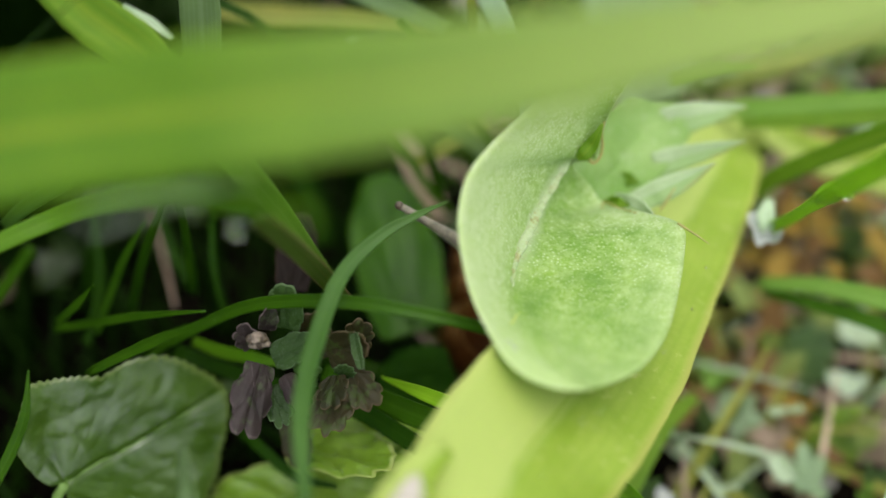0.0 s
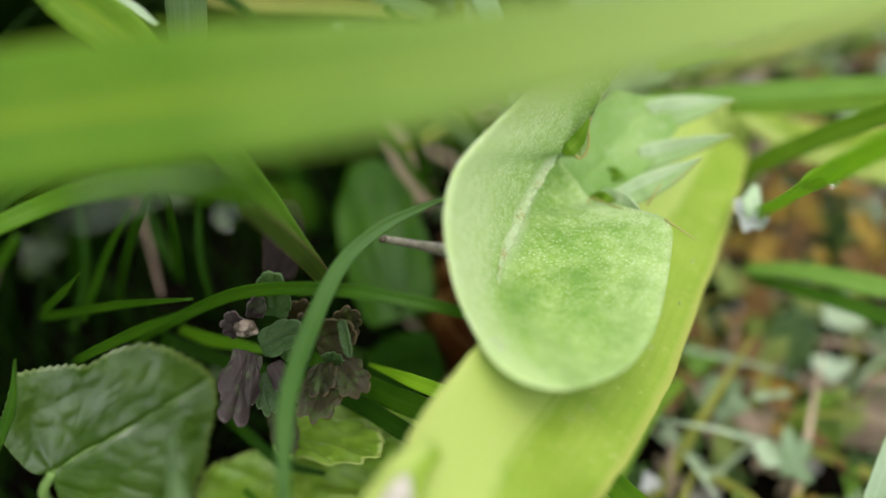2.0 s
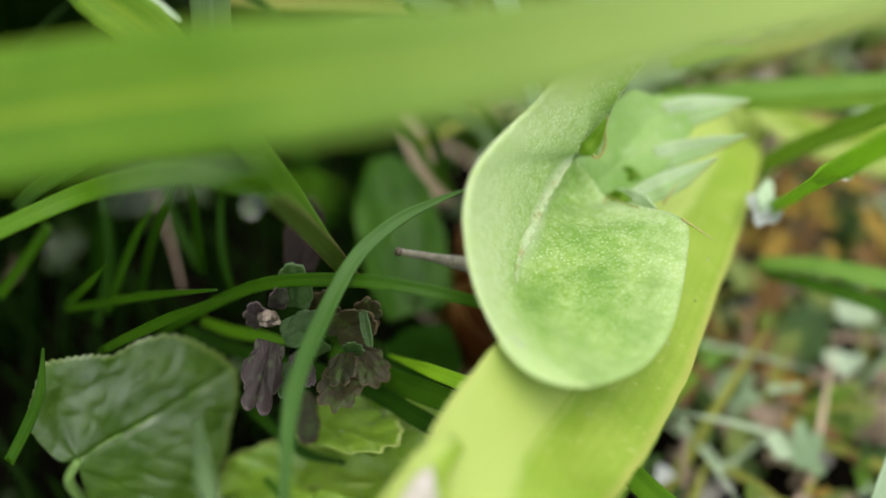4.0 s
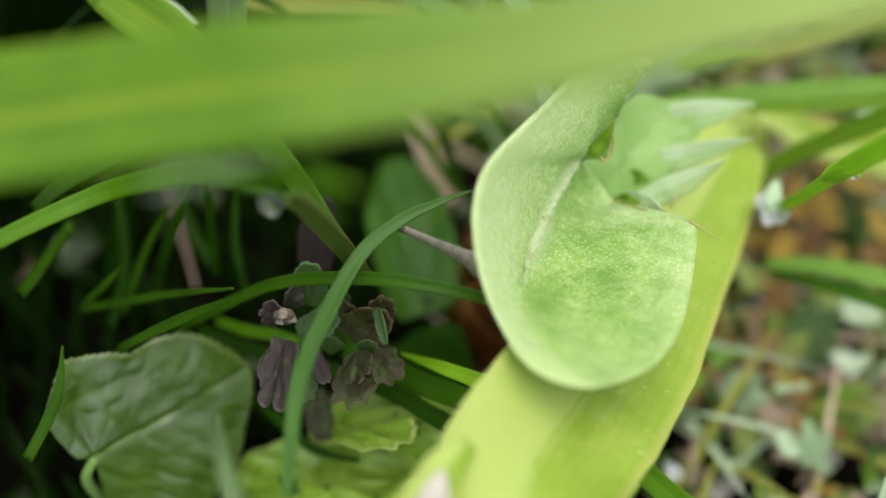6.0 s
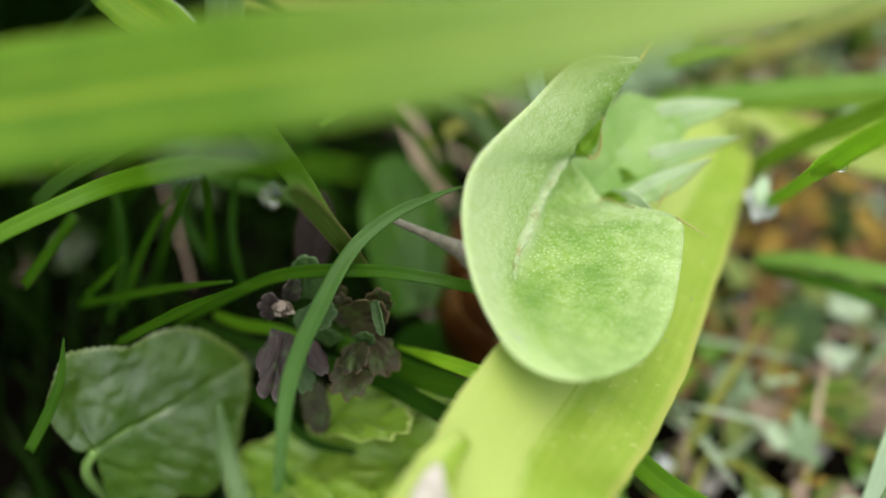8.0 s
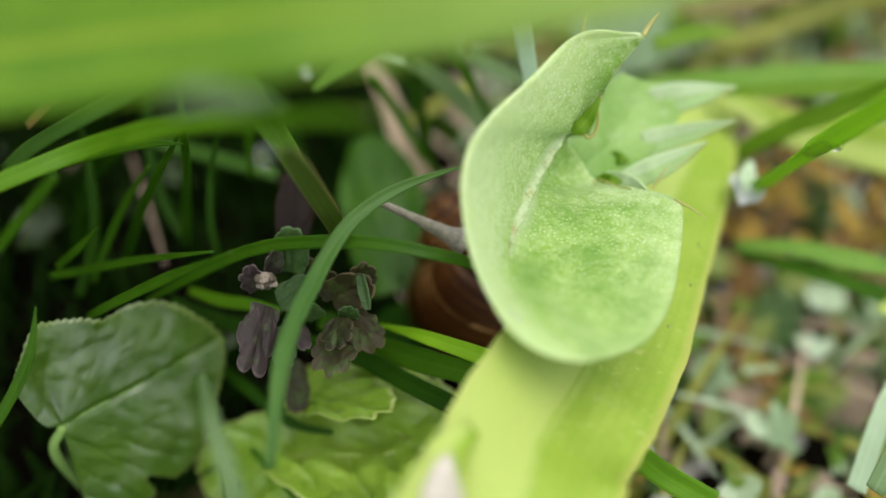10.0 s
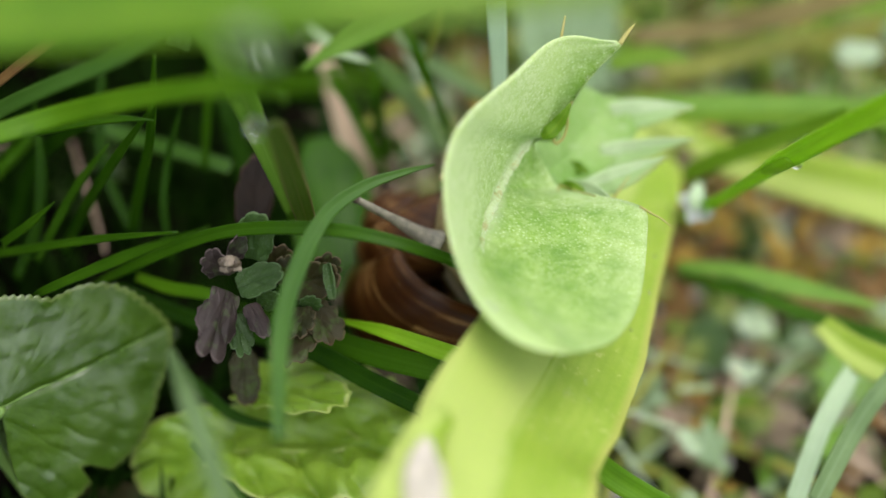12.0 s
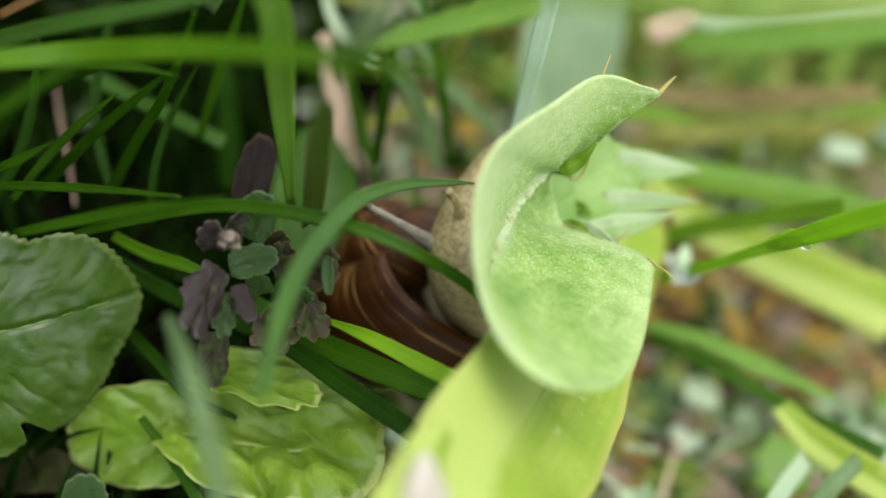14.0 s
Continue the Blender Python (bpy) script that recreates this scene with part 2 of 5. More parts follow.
    "ochre": leafy("ochre_leaf", (0.28, 0.17, 0.03), (0.46, 0.32, 0.06), stripes=0, glow=0.2, rough=0.6, relief=0.6, lit=(0.7, 0.45, 0.1)),
    "pink": leafy("reddish_stalk", (0.18, 0.12, 0.08), (0.42, 0.32, 0.24), stripes=3, glow=0.1, rough=0.6, lit=(0.6, 0.4, 0.25)),
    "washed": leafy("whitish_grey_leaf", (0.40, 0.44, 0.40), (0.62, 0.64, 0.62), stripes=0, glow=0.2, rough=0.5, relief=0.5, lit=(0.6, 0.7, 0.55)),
    # damp soil, taken near black to include the shade under the grass
    "soil": solid("damp_soil_shaded", (0.0015, 0.0013, 0.0009), (0.008, 0.0065, 0.0045), 90, spec=0.0, rough=0.95, relief=0.9, depth=0.003),
    "stone": solid("pale_grit", (0.20, 0.18, 0.17), (0.50, 0.47, 0.44), 200, rough=0.6),
    "twig": solid("grey_brown_twig", (0.15, 0.11, 0.08), (0.38, 0.31, 0.25), 300, rough=0.8),
    "stalk": solid("snail_tentacle_skin", (0.13, 0.115, 0.09), (0.33, 0.29, 0.23), 900, rough=0.35, relief=0.6, coat=0.3),
    "eye": solid("dark_eye_tip", (0.05, 0.035, 0.025), (0.12, 0.09, 0.06), 1500, rough=0.3),
}


def shell_material():
    m = bpy.data.materials.new("banded_snail_shell")
    m.use_nodes = True
    nt = m.node_tree
    bsdf = nt.nodes["Principled BSDF"]
    tc = nt.nodes.new("ShaderNodeTexCoord")
    sep = nt.nodes.new("ShaderNodeSeparateXYZ")
    nt.links.new(tc.outputs["UV"], sep.inputs[0])
    along, across = sep.outputs[0], sep.outputs[1]
    stretch = nt.nodes.new("ShaderNodeCombineXYZ")
    nt.links.new(calc(nt, "MULTIPLY", along, 85.0), stretch.inputs[0])
    nt.links.new(calc(nt, "MULTIPLY", across, 1.2), stretch.inputs[1])
    growth = noise_tex(nt, stretch.outputs[0], 1.0, 6, 0.65)
    col = ramp(nt, growth, ((0.30, (0.013, 0.0046, 0.0012)), (0.48, (0.050, 0.0165, 0.0034)), (0.57, (0.092, 0.036, 0.008)), (0.63, (0.36, 0.21, 0.08))))
    band = ramp(nt, calc(nt, "SINE", calc(nt, "ADD", calc(nt, "MULTIPLY", across, 18.0), calc(nt, "MULTIPLY", growth, 1.2))), ((0.2, (1, 1, 1)), (0.75, (0.5, 0.42, 0.38))))
    col = mix(nt, col, band, 0.6, "MULTIPLY")
    dust = ramp(nt, noise_tex(nt, tc.outputs["Object"], 900, 4, 0.7), ((0.70, (0, 0, 0)), (0.74, (1, 1, 1))))
    col = mix(nt, col, (0.6, 0.52, 0.44), calc(nt, "MULTIPLY", dust, 0.7))
    nt.links.new(col, bsdf.inputs["Base Color"])
    bsdf.inputs["Roughness"].default_value = 0.3
    bsdf.inputs["Specular IOR Level"].default_value, bsdf.inputs["Coat Weight"].default_value = 0.16, 0.0
    bump = nt.nodes.new("ShaderNodeBump")
    bump.inputs["Strength"].default_value, bump.inputs["Distance"].default_value = 0.5, 0.0004
    nt.links.new(growth, bump.inputs["Height"])
    nt.links.new(bump.outputs[0], bsdf.inputs["Normal"])
    return m


def skin_material():
    """Wet granular skin: rounded tubercles with darker grooves."""
    m = bpy.data.materials.new("snail_skin")
    m.use_nodes = True
    nt = m.node_tree
    bsdf = nt.nodes["Principled BSDF"]
    tc = nt.nodes.new("ShaderNodeTexCoord")
    cell = nt.nodes.new("ShaderNodeTexVoronoi")
    cell.inputs["Scale"].default_value = 1150
    nt.links.new(tc.outputs["Object"], cell.inputs["Vector"])
    tone = calc(nt, "ADD", cell.outputs["Distance"], calc(nt, "MULTIPLY", noise_tex(nt, tc.outputs["Object"], 250, 4), 0.5))
    col = ramp(nt, tone, ((0.3, (0.47, 0.39, 0.19)), (0.75, (0.40, 0.32, 0.15)), (1.15, (0.29, 0.22, 0.10))))
    nt.links.new(col, bsdf.inputs["Base Color"])
    bsdf.inputs["Roughness"].default_value, bsdf.inputs["Coat Weight"].default_value = 0.4, 0.25
    bump = nt.nodes.new("ShaderNodeBump")
    bump.invert = True
    bump.inputs["Strength"].default_value, bump.inputs["Distance"].default_value = 0.45, 0.0003
    nt.links.new(cell.outputs["Distance"], bump.inputs["Height"])
    nt.links.new(bump.outputs[0], bsdf.inputs["Normal"])
    return m


def water_material():
    m = bpy.data.materials.new("water")
    m.use_nodes = True
    b = m.node_tree.nodes["Principled BSDF"]
    b.inputs["Base Color"].default_value = (1, 1, 1, 1)
    b.inputs["Transmission Weight"].default_value, b.inputs["IOR"].default_value, b.inputs["Roughness"].default_value = 1.0, 1.33, 0.0
    return m


def downy_material():
    """Green leaf under a whitish down, clear green where the hairs are thin; mixed paler towards the margins, the
    folded side and the foot.
    """
    m = bpy.data.materials.new("downy_leaf")
    m.use_nodes = True
    nt = m.node_tree
    bsdf, out = nt.nodes["Principled BSDF"], nt.nodes["Material Output"]
    tc = nt.nodes.new("ShaderNodeTexCoord")
    sep = nt.nodes.new("ShaderNodeSeparateXYZ")
    nt.links.new(tc.outputs["UV"], sep.inputs[0])
    here = tc.outputs["Object"]
    big, mid, fine = noise_tex(nt, here, 170, 4), noise_tex(nt, here, 650, 4, 0.6), noise_tex(nt, here, 2600, 5, 0.7)
    col = ramp(nt, calc(nt, "ADD", calc(nt, "MULTIPLY", big, 0.7), calc(nt, "MULTIPLY", mid, 0.3)), ((0.36, (0.125, 0.30, 0.012)), (0.64, (0.28, 0.48, 0.045))))
    shift = calc(nt, "MULTIPLY", calc(nt, "SUBTRACT", big, 0.5), 0.3)
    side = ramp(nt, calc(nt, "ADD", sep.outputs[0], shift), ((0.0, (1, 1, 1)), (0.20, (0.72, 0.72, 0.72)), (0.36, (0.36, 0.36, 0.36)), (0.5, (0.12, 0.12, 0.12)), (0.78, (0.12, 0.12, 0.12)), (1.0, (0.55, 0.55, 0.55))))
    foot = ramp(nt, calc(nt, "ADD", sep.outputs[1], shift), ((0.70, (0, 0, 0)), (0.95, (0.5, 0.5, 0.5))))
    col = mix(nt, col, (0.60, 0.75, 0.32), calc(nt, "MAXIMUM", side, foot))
    hair = nt.nodes.new("ShaderNodeTexVoronoi")
    hair.inputs["Scale"].default_value = 1500
    bent = nt.nodes.new("ShaderNodeVectorMath")
    bent.operation = "MULTIPLY_ADD"
    nt.links.new(here, bent.inputs[0])
    bent.inputs[1].default_value = (1, 1, 1)
    wobble = nt.nodes.new("ShaderNodeCombineXYZ")
    nt.links.new(calc(nt, "MULTIPLY", calc(nt, "SUBTRACT", fine, 0.5), 0.0006), wobble.inputs[0])
    nt.links.new(calc(nt, "MULTIPLY", calc(nt, "SUBTRACT", mid, 0.5), 0.0012), wobble.inputs[2])
    nt.links.new(wobble.outputs[0], bent.inputs[2])
    nt.links.new(bent.outputs[0], hair.inputs["Vector"])
    spots = ramp(nt, hair.outputs["Distance"], ((0.12, (1, 1, 1)), (0.36, (0, 0, 0))))
    felt = ramp(nt, calc(nt, "ADD", calc(nt, "MULTIPLY", mid, 0.5), calc(nt, "MULTIPLY", fine, 0.5)), ((0.44, (0, 0, 0)), (0.58, (1, 1, 1))))
    thick = ramp(nt, big, ((0.35, (0.4, 0.4, 0.4)), (0.6, (1, 1, 1))))
    down = calc(nt, "MULTIPLY", calc(nt, "MAXIMUM", calc(nt, "MULTIPLY", spots, 1.0), calc(nt, "MULTIPLY", felt, calc(nt, "MULTIPLY_ADD", side, 0.4, 0.3))), calc(nt, "MULTIPLY", thick, ramp(nt, sep.outputs[1], ((0.58, (1, 1, 1)), (0.85, (0.35, 0.35, 0.35))))))
    col = mix(nt, col, (0.80, 0.88, 0.62), down)
    near = ramp(nt, calc(nt, "ADD", calc(nt, "ABSOLUTE", calc(nt, "SUBTRACT", sep.outputs[0], 0.492)), calc(nt, "MULTIPLY", calc(nt, "SUBTRACT", mid, 0.5), 0.09)), ((0.015, (0.8, 0.8, 0.8)), (0.07, (0, 0, 0))))
    reach = ramp(nt, sep.outputs[1], ((0.24, (0, 0, 0)), (0.32, (1, 1, 1)), (0.56, (1, 1, 1)), (0.74, (0, 0, 0))))
    col = mix(nt, col, (0.68, 0.78, 0.52), calc(nt, "MULTIPLY", near, reach))
    flecks = calc(nt, "MULTIPLY", calc(nt, "MULTIPLY", near, reach), ramp(nt, noise_tex(nt, here, 1300, 4, 0.7), ((0.56, (0, 0, 0)), (0.62, (0.9, 0.9, 0.9)))))
    col = mix(nt, col, (0.30, 0.20, 0.09), flecks)
    nt.links.new(col, bsdf.inputs["Base Color"])
    bsdf.inputs["Roughness"].default_value, bsdf.inputs["Specular IOR Level"].default_value = 0.5, 0.25
    bsdf.inputs["Sheen Weight"].default_value, bsdf.inputs["Sheen Roughness"].default_value = 0.2, 0.4
    bump = nt.nodes.new("ShaderNodeBump")
    bump.inputs["Strength"].default_value, bump.inputs["Distance"].default_value = 0.5, 0.0002
    nt.links.new(calc(nt, "ADD", calc(nt, "ADD", spots, fine), calc(nt, "MULTIPLY", mid, 1.5)), bump.inputs["Height"])
    nt.links.new(bump.outputs[0], bsdf.inputs["Normal"])
    tr = nt.nodes.new("ShaderNodeBsdfTranslucent")
    nt.links.new(mix(nt, col, (0.56, 0.78, 0.27), 0.35), tr.inputs["Color"])
    both = nt.nodes.new("ShaderNodeMixShader")
    both.inputs[0].default_value = 0.34
    nt.links.new(bsdf.outputs[0], both.inputs[1])
    nt.links.new(tr.outputs[0], both.inputs[2])
    nt.links.new(both.outputs[0], out.inputs["Surface"])
    return m


MAT["lamina"] = downy_material()
MAT["mantle"] = solid("smooth_snail_foot", (0.52, 0.46, 0.28), (0.72, 0.64, 0.42), 220, rough=0.35, relief=0.2, coat=0.3)
MAT["shell"], MAT["skin"], MAT["water"] = shell_material(), skin_material(), water_material()
MM = 0.001
TOWARD = Vector((-0.10, -0.64, 0.76))


# ------------------------------------------------------------------ builders
def curve(points, n):
    """n + 1 points of a smooth line through the given ones."""
    p = [Vector(q) for q in points]
    p = [p[0] * 2 - p[1]] + p + [p[-1] * 2 - p[-2]]
    out = []
    for i in range(n + 1):
        s = i / n * (len(p) - 3)
        k = min(int(s), len(p) - 4)
        t = s - k
        a, b, c, d = p[k:k + 4]
        out.append(0.5 * (2 * b + (c - a) * t + (2 * a - 5 * b + 4 * c - d) * t * t + (3 * b - a - 3 * c + d) * t ** 3))
    return out


def values(v, n):
    return [float(x) for x in np.interp(np.linspace(0, len(v) - 1, n + 1), range(len(v)), v)]


def link(name, bm, material, parent=None, label="", smooth=True, thick=0.0):
    me = bpy.data.meshes.new(name)
    bm.to_mesh(me)
    bm.free()
    me.materials.append(MAT[material])
    if smooth:
        for f in me.polygons:
            f.use_smooth = True
    ob = new(name, me)
    if thick:
        s = ob.modifiers.new("thickness", "SOLIDIFY")
        s.thickness, s.offset = thick, 0
    if parent:
        ob.parent = parent
    if label:
        tagged(ob, label)
    return ob


def ribbon(points, widths, facing=TOWARD, fold=0.3, roll=(0, 0), n=28, across=6, wave=0.0, seed=0):
    """A blade swept along a line: V-folded cross-section, UV x across and y along."""
    bm = bmesh.new()
    uv = bm.loops.layers.uv.new("UVMap")
    line, w, r = curve([Vector(p) * MM for p in points], n), values(widths, n), values(roll, n)
    rows = []
    for i, c in enumerate(line):
        t = (line[min(i + 1, n)] - line[max(i - 1, 0)]).normalized()
        up = (Vector(facing) - t * Vector(facing).dot(t)).normalized()
        up = Matrix.Rotation(radians(r[i]), 3, t) @ up
        side = t.cross(up)
        half = w[i] * MM / 2
        row = []
        for j in range(across + 1):
            q = 2 * j / across - 1
            lift = fold * half * (math.sqrt(q * q + 0.02) - 0.14)
            ripple = wave * half * noise.noise(Vector((i * 0.22 + seed, q * 0.7, seed * 3.1)))
            row.append(bm.verts.new(c + side * q * half * (1 + 0.03 * noise.noise(Vector((i * 0.5, q, seed + 9.0))) ) + up * (lift + ripple)))
        rows.append(row)
    for i in range(n):
        for j in range(across):
            f = bm.faces.new((rows[i][j], rows[i][j + 1], rows[i + 1][j + 1], rows[i + 1][j]))
            for lp, (a, b) in zip(f.loops, ((i, j), (i, j + 1), (i + 1, j + 1), (i + 1, j))):
                lp[uv].uv = (b / across, a / n)
    return bm


def tube(points, radii, n=24, around=10, flat=1.0):
    bm = bmesh.new()
    uv = bm.loops.layers.uv.new("UVMap")
    line, rad = curve([Vector(p) * MM for p in points], n), values(radii, n)
    up, rows = TOWARD, []
    for i, c in enumerate(line):
        t = (line[min(i + 1, n)] - line[max(i - 1, 0)]).normalized()
        side = t.cross(up).normalized()
        up2 = side.cross(t)
        rows.append([bm.verts.new(c + (side * math.cos(k) + up2 * math.sin(k) * flat) * rad[i] * MM) for k in (j * 2 * math.pi / around for j in range(around))])
    for i in range(n):
        for j in range(around):
            k = (j + 1) % around
            f = bm.faces.new((rows[i][j], rows[i][k], rows[i + 1][k], rows[i + 1][j]))
            for lp, (a, b) in zip(f.loops, ((i, j), (i, j + 1), (i + 1, j + 1), (i + 1, j))):
                lp[uv].uv = (b / around, a / n)
    bm.faces.new(rows[0][::-1])
    bm.faces.new(rows[-1])
    return bm


def plant(name, x, y, label, category="grass"):
    """The foot of a plant on the ground, to which its blades or leaves belong."""
    root = new(name)
    root.location = (x * MM, y * MM, 0)
    return tagged(root, label, category)


def blade(name, points, widths, material, label, category="grass", group="", rib="", thick=0.25, parent=None, **shape):
    """One blade of grass or strap leaf: a part of its tuft, or a thing with lamina and midrib."""
    bm = ribbon(points, widths, **shape)
    back = [Vector(p) - TOWARD * 0.15 for p in points]
    if parent:
        ob = link("blade", bm, material, parent, label, thick=thick * MM)
        ob.location = -parent.location
        if rib:
            link("midrib", tube(back, [max(w * 0.03, 0.12) for w in widths], n=20, around=6, flat=0.6), rib, ob)
        return ob
    root = new(name)
    link("lamina", bm, material, root, thick=thick * MM)
    link("midrib", tube(back, [max(w * 0.02, 0.08) for w in widths], n=20, around=6, flat=0.6), rib or material, root)
    return tagged(root, label, category, group)


def round_leaf(name, base, tip, width, facing, material, label, category="leaf", group="", heart=0.25, teeth=22, tooth=0.035, cup=0.18, quilt=0.05, veins=5, stalk=None, vein_mat="vein", seed=0, point=0.1, parent=None, feather=False, dew=0):
    """A heart-shaped or rounded leaf with toothed rim, sunken veins and puckered blade. base: where the stalk joins; tip: the far end."""
    base, tip = Vector(base) * MM, Vector(tip) * MM
    length = (tip - base).length
    y = (tip - base).normalized()
    z = (Vector(facing) - y * Vector(facing).dot(y)).normalized()
    x = y.cross(z)
    half = width * MM / 2
    nr, na = 18, max(80, teeth * 4)

    def sheet(a, b):
        """The blade over the leaf's own plane, a across (-1 to 1) and b along (0 to 1)."""
        if feather:
            k = abs(math.sin((b - 0.5 * abs(a)) * veins * 1.7 + (0.4 if a > 0 else 0.0)))
            k = (k ** 0.55) * min(abs(a) * 5, 1)
        else:
            k = abs(math.sin(math.atan2(a, b + 0.02) * veins * 0.95)) ** 0.6
        far = math.hypot(a, b)
        pucker = noise.noise(Vector((a * 3.2, b * 3.2, seed + 2.0))) * 0.5 + noise.noise(Vector((a * 7, b * 7, seed + 8.0))) * 0.25
        h = cup * a * a + quilt * (0.75 if feather else 0.45) * (k - 0.5) * min(far * 1.6, 1) + quilt * 1.3 * pucker - 0.12 * far ** 3 + 0.09 * noise.noise(Vector((a * 1.3, b * 1.3, seed + 4.0)))
        return base + x * a * half + y * b * length + z * h * half

    def spot(r, ang):
        c, s = math.cos(ang), math.sin(ang)
        edge = 1 - tooth * (1 - abs(math.sin(ang * teeth / 2 + 0.8 * noise.noise(Vector((c * 3, s * 3, seed + 6.0))))) ** 0.7) * r ** 3 + 0.05 * noise.noise(Vector((c * 2, s * 2, seed))) + 0.05 * noise.noise(Vector((c * 4.5, s * 4.5, seed + 3.0)))
        a = s * edge * (1 + 0.10 * math.cos(2 * ang)) * r
        b = 0.5 * c * (1 + point * max(c, 0) ** 6) * edge + 0.5 - heart * 0.30 * max(-c, 0) ** 1.5 + heart * 1.5 * max(-c, 0) ** 14
        return a, 0.06 + (b - 0.06) * r

    bm = bmesh.new()
    uv = bm.loops.layers.uv.new("UVMap")
    centre = bm.verts.new(sheet(0.0, 0.06))
    rings = [[bm.verts.new(sheet(*spot((i + 1) / nr, -math.pi + 2 * math.pi * j / na))) for j in range(na)] for i in range(nr)]
    for j in range(na):
        k = (j + 1) % na
        bm.faces.new((centre, rings[0][j], rings[0][k]))
        for i in range(nr - 1):
            bm.faces.new((rings[i][j], rings[i + 1][j], rings[i + 1][k], rings[i][k]))
    reach = {v: (i + 1) / nr for i, r in enumerate(rings) for v in r}
    for f in bm.faces:
        for lp in f.loops:
            lp[uv].uv = (0.25, reach.get(lp.vert, 0.0))
    root = parent or plant(name, (base / MM).x, (base / MM).y, label, category)
    blade_of = link("leaf", bm, material, root, label if parent else "", thick=0.22 * MM)
    blade_of.location = -root.location
    lines = []
    if feather:
        lines.append([(0, 0.06 + 0.86 * t / 8) for t in range(9)])
        for k in range(1, veins):
            for s in (1, -1):
                b0 = (k * math.pi - (0.4 if s > 0 else 0.0)) / (veins * 1.7)
                if 0.04 < b0 < 0.8:
                    lines.append([(s * q, b0 + 0.5 * q) for q in (0.02, 0.15, 0.3, 0.45, 0.58) if b0 + 0.5 * q < 0.95 - 0.25 * q])
    else:
        for ang in [0.0] + [s * q for q in (0.62, 1.25, 1.9)[:max(1, veins // 2)] for s in (1, -1)]:
            lines.append([spot(0.04 + 0.86 * t / 5, ang) for t in range(6)])
    for line in lines:
        if len(line) > 2:
            link("vein", tube([(sheet(a, b) + z * 0.0003) / MM for a, b in line], [width * 0.009, width * 0.004], n=14, around=5, flat=0.5), vein_mat, blade_of)
    rnd = random.Random(seed)
    for _ in range(dew):
        a, b = spot(rnd.uniform(0.2, 0.97), rnd.uniform(-2.6, 2.6))
        drop((sheet(a, b) + z * 0.00022) / MM, rnd.uniform(0.12, 0.32), "", flat=0.7, parent=blade_of)
    if stalk:
        link("leaf_stalk", tube([base / MM] + list(stalk), [width * 0.025, width * 0.035], n=14, around=8), vein_mat, blade_of)
    return blade_of


def heart_leaf(base, tip, facing, rim, material, parent, label, seed=3, dew=0, stalk=None):
    """A toothed heart-shaped leaf fanned out from the stalk's joint. rim: (degrees off the main vein, reach in mm) round the margin, notches and lobes included."""
    base, tip = Vector(base) * MM, Vector(tip) * MM
    y = (tip - base).normalized()
    z = (Vector(facing) - y * Vector(facing).dot(y)).normalized()
    x = y.cross(z)
    nr, na = 30, 260
    angles, reach = [a for a, _ in rim], [r for _, r in rim]

    def sheet(u, v):
        """u along the main vein, v across, in mm."""
        far = math.hypot(u, v)
        k = math.sin((u - 0.62 * abs(v)) * 0.74 + (0.9 if v > 0 else 0.0) + 1.8 * noise.noise(Vector((u * 0.13, v * 0.13, seed + 2.0))))
        ridge = (1 - abs(k)) ** 2 * min(abs(v) / 3, 1)
        net = abs(noise.noise(Vector((u * 0.30, v * 0.30, seed)))) + 0.3 * abs(noise.noise(Vector((u * 0.8, v * 0.8, seed + 4.0))))
        groove = math.exp(-((math.degrees(math.atan2(v, u)) + 84) / 16) ** 2) * min(far / 5, 1)
        h = -(0.34 if v > 0 else 0.08) * ridge * (0.8 + 1.3 * noise.noise(Vector((u * 0.2, v * 0.2, seed + 1.0)))) + 0.42 * net - 0.45 * math.exp(-(v / 0.7) ** 2) - 1.2 * groove + 0.9 * noise.noise(Vector((u * 0.11, v * 0.11, seed + 9.0))) + 0.3 * noise.noise(Vector((u * 0.24, v * 0.24, seed + 7.0)))
        h += 0.006 * v * v * (1 if v < 0 else -0.4) - 0.0035 * far * far
        return base + (x * v + y * u + z * h) * MM

    def spot(r, a):
        edge = float(np.interp(a, angles, reach))
        edge += (0.50 * abs(math.sin(a * 0.8 + noise.noise(Vector((a * 0.1, seed, 0))))) + 0.35 * noise.noise(Vector((a * 0.12, 0, seed)))) * min(edge / 12, 1) * r ** 4
        return r * edge * math.cos(radians(a)), r * edge * math.sin(radians(a))

    bm = bmesh.new()
    uv = bm.loops.layers.uv.new("UVMap")
    rays = [angles[0] + (angles[-1] - angles[0]) * j / na for j in range(na + 1)]
    centre = bm.verts.new(sheet(0, 0))
    rings = [[bm.verts.new(sheet(*spot((i + 1) / nr, a))) for a in rays] for i in range(nr)]
    for j in range(na):
        bm.faces.new((centre, rings[0][j], rings[0][j + 1]))
        for i in range(nr - 1):
            bm.faces.new((rings[i][j], rings[i + 1][j], rings[i + 1][j + 1], rings[i][j + 1]))
    span = {v: (i + 1) / nr for i, r in enumerate(rings) for v in r}
    for f in bm.faces:
        for lp in f.loops:
            lp[uv].uv = (0.25, span.get(lp.vert, 0.0))
    ob = link("leaf", bm, material, parent, label, thick=0.25 * MM)
    ob.location = -parent.location
    length = (tip - base).length / MM
    lines = [[(length * 0.85 * t / 7, 0) for t in range(8)]]
    for line in lines:
        if len(line) > 2:
            link("vein", tube([(sheet(u, v) + z * 0.00016) / MM for u, v in line], [0.2, 0.16, 0.1], n=18, around=6, flat=0.5), "vein", ob)
